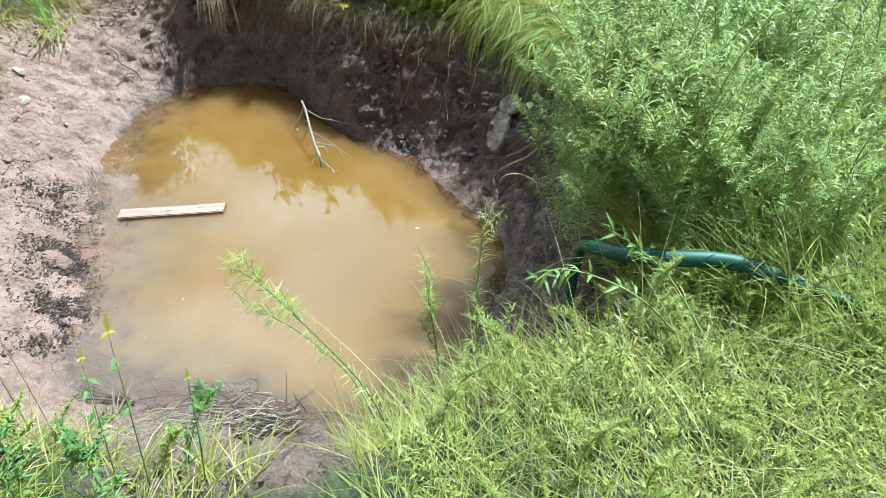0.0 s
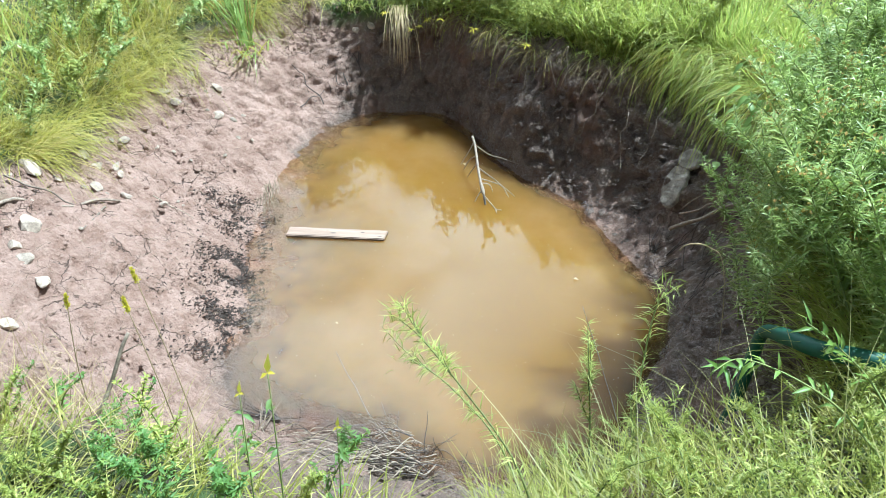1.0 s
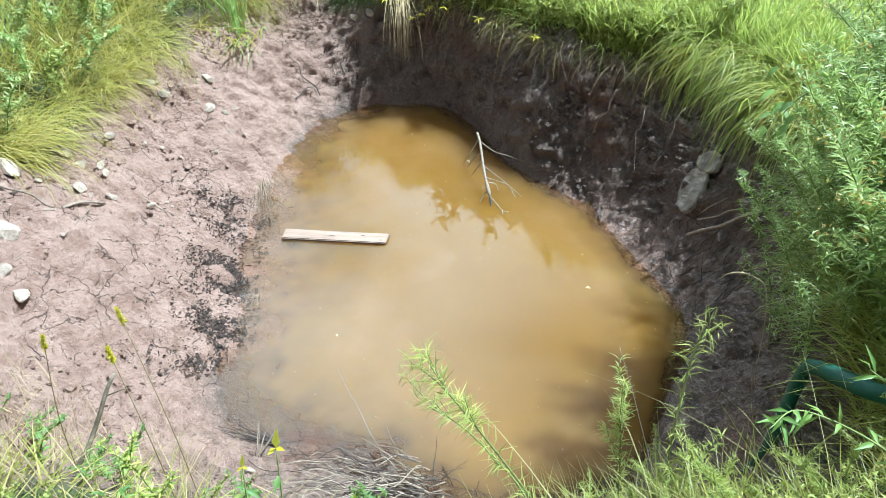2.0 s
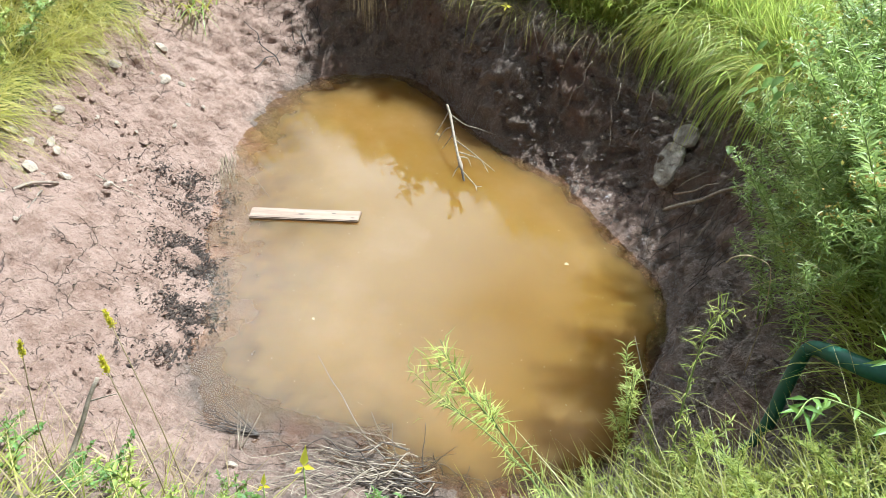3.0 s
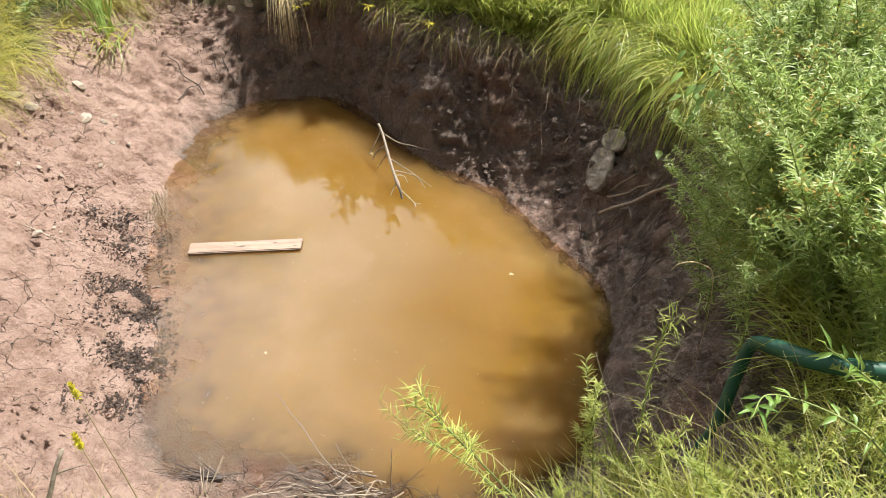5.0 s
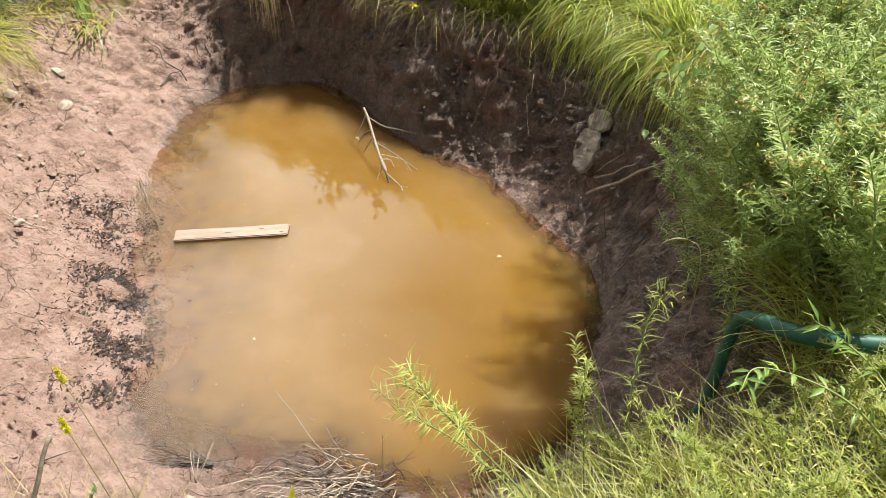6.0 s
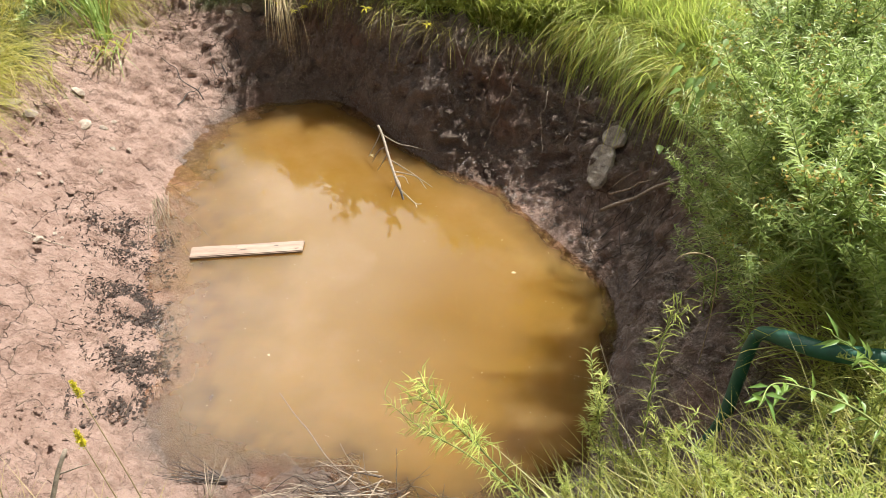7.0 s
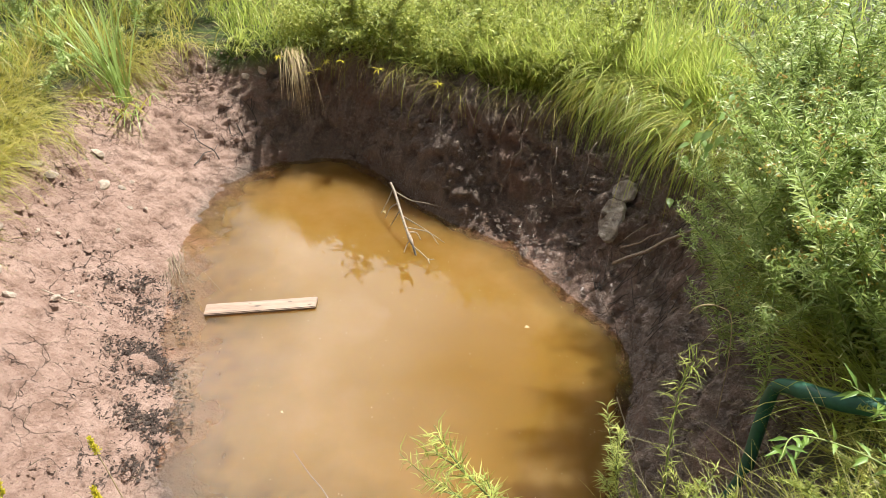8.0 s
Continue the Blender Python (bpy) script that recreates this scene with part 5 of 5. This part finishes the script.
        leaves(g, np.tile(line[-1], (3, 1)), [(0.1, 0.1, 1.0), (0.7, -0.2, 0.4), (-0.5, -0.6, -0.2)], [(0.3, -1, 0.2), (0, -0.3, 1), (0, -0.3, 1)], [big, big * 0.5, big * 0.4], [big * 0.30, big * 0.2, big * 0.2], 0.25, 0.15)
        part("yellow_leaf", g, PETAL, ob, "bright yellow withered leaf")
        g = Geo()
        k = 7
        f = r.uniform(0.3, 0.9, k) * (len(line) - 1)
        leaves(g, line[f.astype(int)], r.normal(0, 1, (k, 3)) * [1, 1, 0.3], r.normal(0, 0.3, (k, 3)) + [0, 0, 1], 0.034, 0.012, 0.3, 0.4)
        part("leaves", g, WEED_DARK, ob)
    ob = thing("dead_stalk", Matrix(), "broken bleached dead stalk standing on the near slope", "stalk")
    one_stick("shaft", on_ground(-1.63, 1.86, -0.02), (-1.53, 2.03, 1.12), 0.008, 0.0055, r, TWIG_PALE, ob, 0.02)
    one_stick("side_twig", (-1.55, 2.0, 1.06), (-1.44, 1.98, 1.15), 0.0025, 0.0012, r, TWIG_PALE, ob, 0.04)
    # blades laid on the water at the shallow shore, imitating reflected overhanging stalks
    ob = thing("sunken_grass", Matrix(), "brown blades on the water imitating the reflection of overhanging stalks", "grass")
    for i in range(26):
        g = Geo()
        a0 = math.atan2(-0.47, 0.28) + r.normal(0, 0.16)
        o = np.array([-2.47 + r.normal(0, 0.03), 4.43 + r.normal(0, 0.04), 0.035])
        k = np.linspace(0, 1, 6)[:, None]
        line = o + np.array([math.cos(a0), math.sin(a0), 0]) * k * r.uniform(0.3, 0.58) + [0, 0, 1] * (0.006 * np.sin(k * 3.0) - 0.031 * k)
        tube(g, line, np.linspace(0.0022, 0.0008, 6), 4)
        part("blade", g, ROOT, ob)
    g = Geo()
    n = 420
    x, y, z = scatter(r, n, (-2.3, -0.95, 1.7, 2.5), lambda x, y, d, a, e, q: (e > -0.62) & (e < 0.05) & (a > 232) & (a < 266) & (q < 0.6))
    blades(g, np.stack([x, y, z], -1), r.uniform(0, 6.3, n), r.uniform(0.10, 0.36, n), r.uniform(0.0015, 0.004, n), r.uniform(0.1, 1.1, n), r.uniform(-0.3, 0.8, n), 4, r)
    tagged(new("dead_stems", g.mesh("dead_stems", STRAW)), "sparse dead straw stems on the near mud slope", "straw", kind="stuff")
    sparse = [weed("sparse_weed", r, 0.26 + 0.05 * i, 26, 0.036, 0.013, WEED_DARK, "thin straggling green weed on the near mud slope", "weeds on the near mud slope", 0.5, 4) for i in range(2)]
    x, y, z = scatter(r, 16, (-2.1, -0.95, 1.7, 2.3), lambda x, y, d, a, e, q: (e > -0.45) & (e < 0.0) & (a > 234) & (a < 268))
    place(sparse, r, x, y, z, (0.6, 1.1), None)


build_single_weeds()


def build_vine():
    r = np.random.default_rng(81)
    ob = thing("broadleaf_vine", Matrix(), "vine with large pointed green leaves at the weeds' edge", "vine")
    line = curve([(0.62, 4.15, 1.02), (0.50, 4.05, 1.26), (0.40, 3.98, 1.33), (0.30, 3.94, 1.27), (0.24, 3.92, 1.16)], 6)
    st = Geo()
    tube(st, line, np.linspace(0.004, 0.002, len(line)), 6)
    part("stem", st, STEM, ob)
    for i in range(40):
        p = line[r.integers(4, len(line))] + r.normal(0, 0.06, 3)
        d = unit(np.array([r.normal(-0.5, 0.5), r.normal(-0.5, 0.5), r.normal(-0.5, 0.35)]))
        s = unit(np.cross(d, [0, 0, 1.0]))
        u = np.cross(s, d)
        ln, wd = r.uniform(0.05, 0.085), r.uniform(0.028, 0.045)
        g = Geo()
        prof = [(0.0, 0.0), (0.12, 0.62), (0.32, 1.0), (0.6, 0.72), (0.85, 0.26)]
        vs = []
        for f, w in prof:
            c = p + d * ln * f - u * ln * 0.25 * f * f
            vs += [c + s * wd * w / 2 + u * wd * w * 0.12, c, c - s * wd * w / 2 + u * wd * w * 0.12]
        vs.append(p + d * ln - u * ln * 0.28)
        fs = []
        for k in range(4):
            b = k * 3
            fs += [[b, b + 1, b + 4, b + 3], [b + 1, b + 2, b + 5, b + 4]]
        g.add(vs, [np.array(fs), np.array([[12, 13, 15], [13, 14, 15]])])
        part("leaf", g, BROADLEAF, ob)


build_vine()


# ---- litter ----
def add_clods(g, r, x, y, z, size):
    """Rough little lumps at the given places."""
    n = len(x)
    ico = bmesh.new()
    bmesh.ops.create_icosphere(ico, subdivisions=1, radius=1.0)
    iv = np.array([v.co for v in ico.verts])
    it = np.array([[v.index for v in f.verts] for f in ico.faces])
    ico.free()
    v = iv[None] * r.uniform(0.35, 1.45, (n, len(iv), 1)) * size[:, None, None] * np.stack([r.uniform(0.7, 1.9, n), r.uniform(0.7, 1.9, n), r.uniform(0.35, 0.7, n)], -1)[:, None]
    v = v + np.stack([x, y, z + size * 0.2], -1)[:, None]
    g.add(v.reshape(-1, 3), [((np.arange(n) * len(iv))[:, None, None] + it[None]).reshape(-1, 3)])


def build_litter():
    r = np.random.default_rng(91)
    # dark curled bits of leaf along the left shore
    g = Geo()
    n = 1300
    x, y, z = scatter(r, n, (-2.9, -1.6, 2.7, 4.2), lambda x, y, d, a, e, q: (d > -0.12) & (d < 0.45) & (a > 176) & (a < 232) & (q < np.exp(-((d - 0.06) / 0.17) ** 2) * np.clip(0.5 + 0.6 * value_noise(x, y, 9, 51), 0, 1)))
    o = np.stack([x, y, np.maximum(z, -0.004) + r.uniform(0.0, 0.012, n)], -1)
    ang = r.uniform(0, 6.3, n)
    leaves(g, o, np.stack([np.cos(ang), np.sin(ang), r.normal(0.15, 0.25, n)], -1), r.normal(0, 0.5, (n, 3)) + [0, 0, 1], r.uniform(0.010, 0.042, n), r.uniform(0.003, 0.009, n), 0.6, 0.35)
    tagged(new("leaf_litter", g.mesh("leaf_litter", LITTER)), "dark rotting leaf scraps along the shallow shore", "leaf litter", kind="stuff")
    # straw and twig bits over the dry slope
    g = Geo()
    n = 650
    x, y, z = scatter(r, n, (-3.4, -1.4, 2.2, 6.0), lambda x, y, d, a, e, q: (d > 0.03) & (e < 0.1) & (a > 118) & (a < 250))
    ang = r.uniform(0, 6.3, n)
    leaves(g, np.stack([x, y, z + r.uniform(0.006, 0.02, n)], -1), np.stack([np.cos(ang), np.sin(ang), r.normal(0.05, 0.12, n)], -1), r.normal(0, 0.3, (n, 3)) + [0, 0, 1], r.uniform(0.02, 0.09, n), r.uniform(0.002, 0.004, n), 0.3, 0.1)
    tagged(new("straw_bits", g.mesh("straw_bits", ROOT)), "scattered bits of straw and twig on drying mud", "straw", kind="stuff")
    # clods of mud
    g = Geo()
    n = 4600
    x, y, z = scatter(r, n, (-3.3, 0.8, 2.2, 6.4), lambda x, y, d, a, e, q: (d > 0.02) & (e < 0.0) & (q < 0.25 + 0.75 * bank(x, y, 4)) & (value_noise(x, y, 2.7, 53) > -0.45))
    add_clods(g, r, x, y, z, r.uniform(0.003, 0.009, n) * np.where(r.uniform(0, 1, n) < 0.10, 2.2, 1) * (0.9 + 0.4 * bank(x, y, 4)))
    me = g.mesh("mud_clods", MUD, False)
    k = g.n // n
    for name, val in (("moist", bank(x, y, 4)), ("turf", np.zeros(n)), ("wet", 0.45 * bank(x, y, 4))):
        me.attributes.new(name, "FLOAT", "POINT").data.foreach_set("value", np.repeat(val, k).astype(np.float32))
    tagged(new("mud_clods", me), "loose crumbs and clods of mud on the banks", "mud", kind="stuff")
    # dark wet crumbs where the shallow shore has been trodden
    g = Geo()
    n = 2600
    x, y, z = scatter(r, n, (-2.9, -1.6, 2.7, 4.3), lambda x, y, d, a, e, q: (d > -0.14) & (d < 0.42) & (a > 174) & (a < 234) & (q < np.exp(-((d - 0.05) / 0.16) ** 2) * np.clip(0.35 + 0.9 * value_noise(x, y, 8, 51), 0, 1)))
    add_clods(g, r, x, y, np.maximum(z, -0.006), r.uniform(0.002, 0.007, n))
    tagged(new("wet_crumbs", g.mesh("wet_crumbs", WET_CRUMB, False)), "dark wet crumbs of churned mud along the shallow shore", "mud", kind="stuff")
    # specks that float
    g = Geo()
    n = 150
    x, y, z = scatter(r, n, (-2.4, 0.1, 2.7, 5.6), lambda x, y, d, a, e, q: d < -0.1)
    ang = r.uniform(0, 6.3, n)
    leaves(g, np.stack([x, y, np.full(n, 0.002)], -1), np.stack([np.cos(ang), np.sin(ang), np.zeros(n)], -1), np.tile([0, 0, 1.0], (n, 1)), r.uniform(0.004, 0.010, n), r.uniform(0.003, 0.006, n), 0.1, 0.0)
    tagged(new("floating_specks", g.mesh("floating_specks", STRAW)), "tiny pale specks floating on the pond", "debris", kind="stuff")
    for x, y, s in ((-0.385, 4.044, 0.022), (-1.52, 3.34, 0.014), (-1.304, 5.09, 0.026)):
        g = Geo()
        a = r.uniform(0, 6.3)
        leaves(g, [(x, y, 0.004)], [(math.cos(a), math.sin(a), 0.05)], [(0, 0, 1)], s * 1.4, s, 0.3, 0.1)
        tagged(new("floating_leaf", g.mesh("floating_leaf", STRAW)), "small pale dead leaf floating on the water", "leaf", "floating leaves")


build_litter()
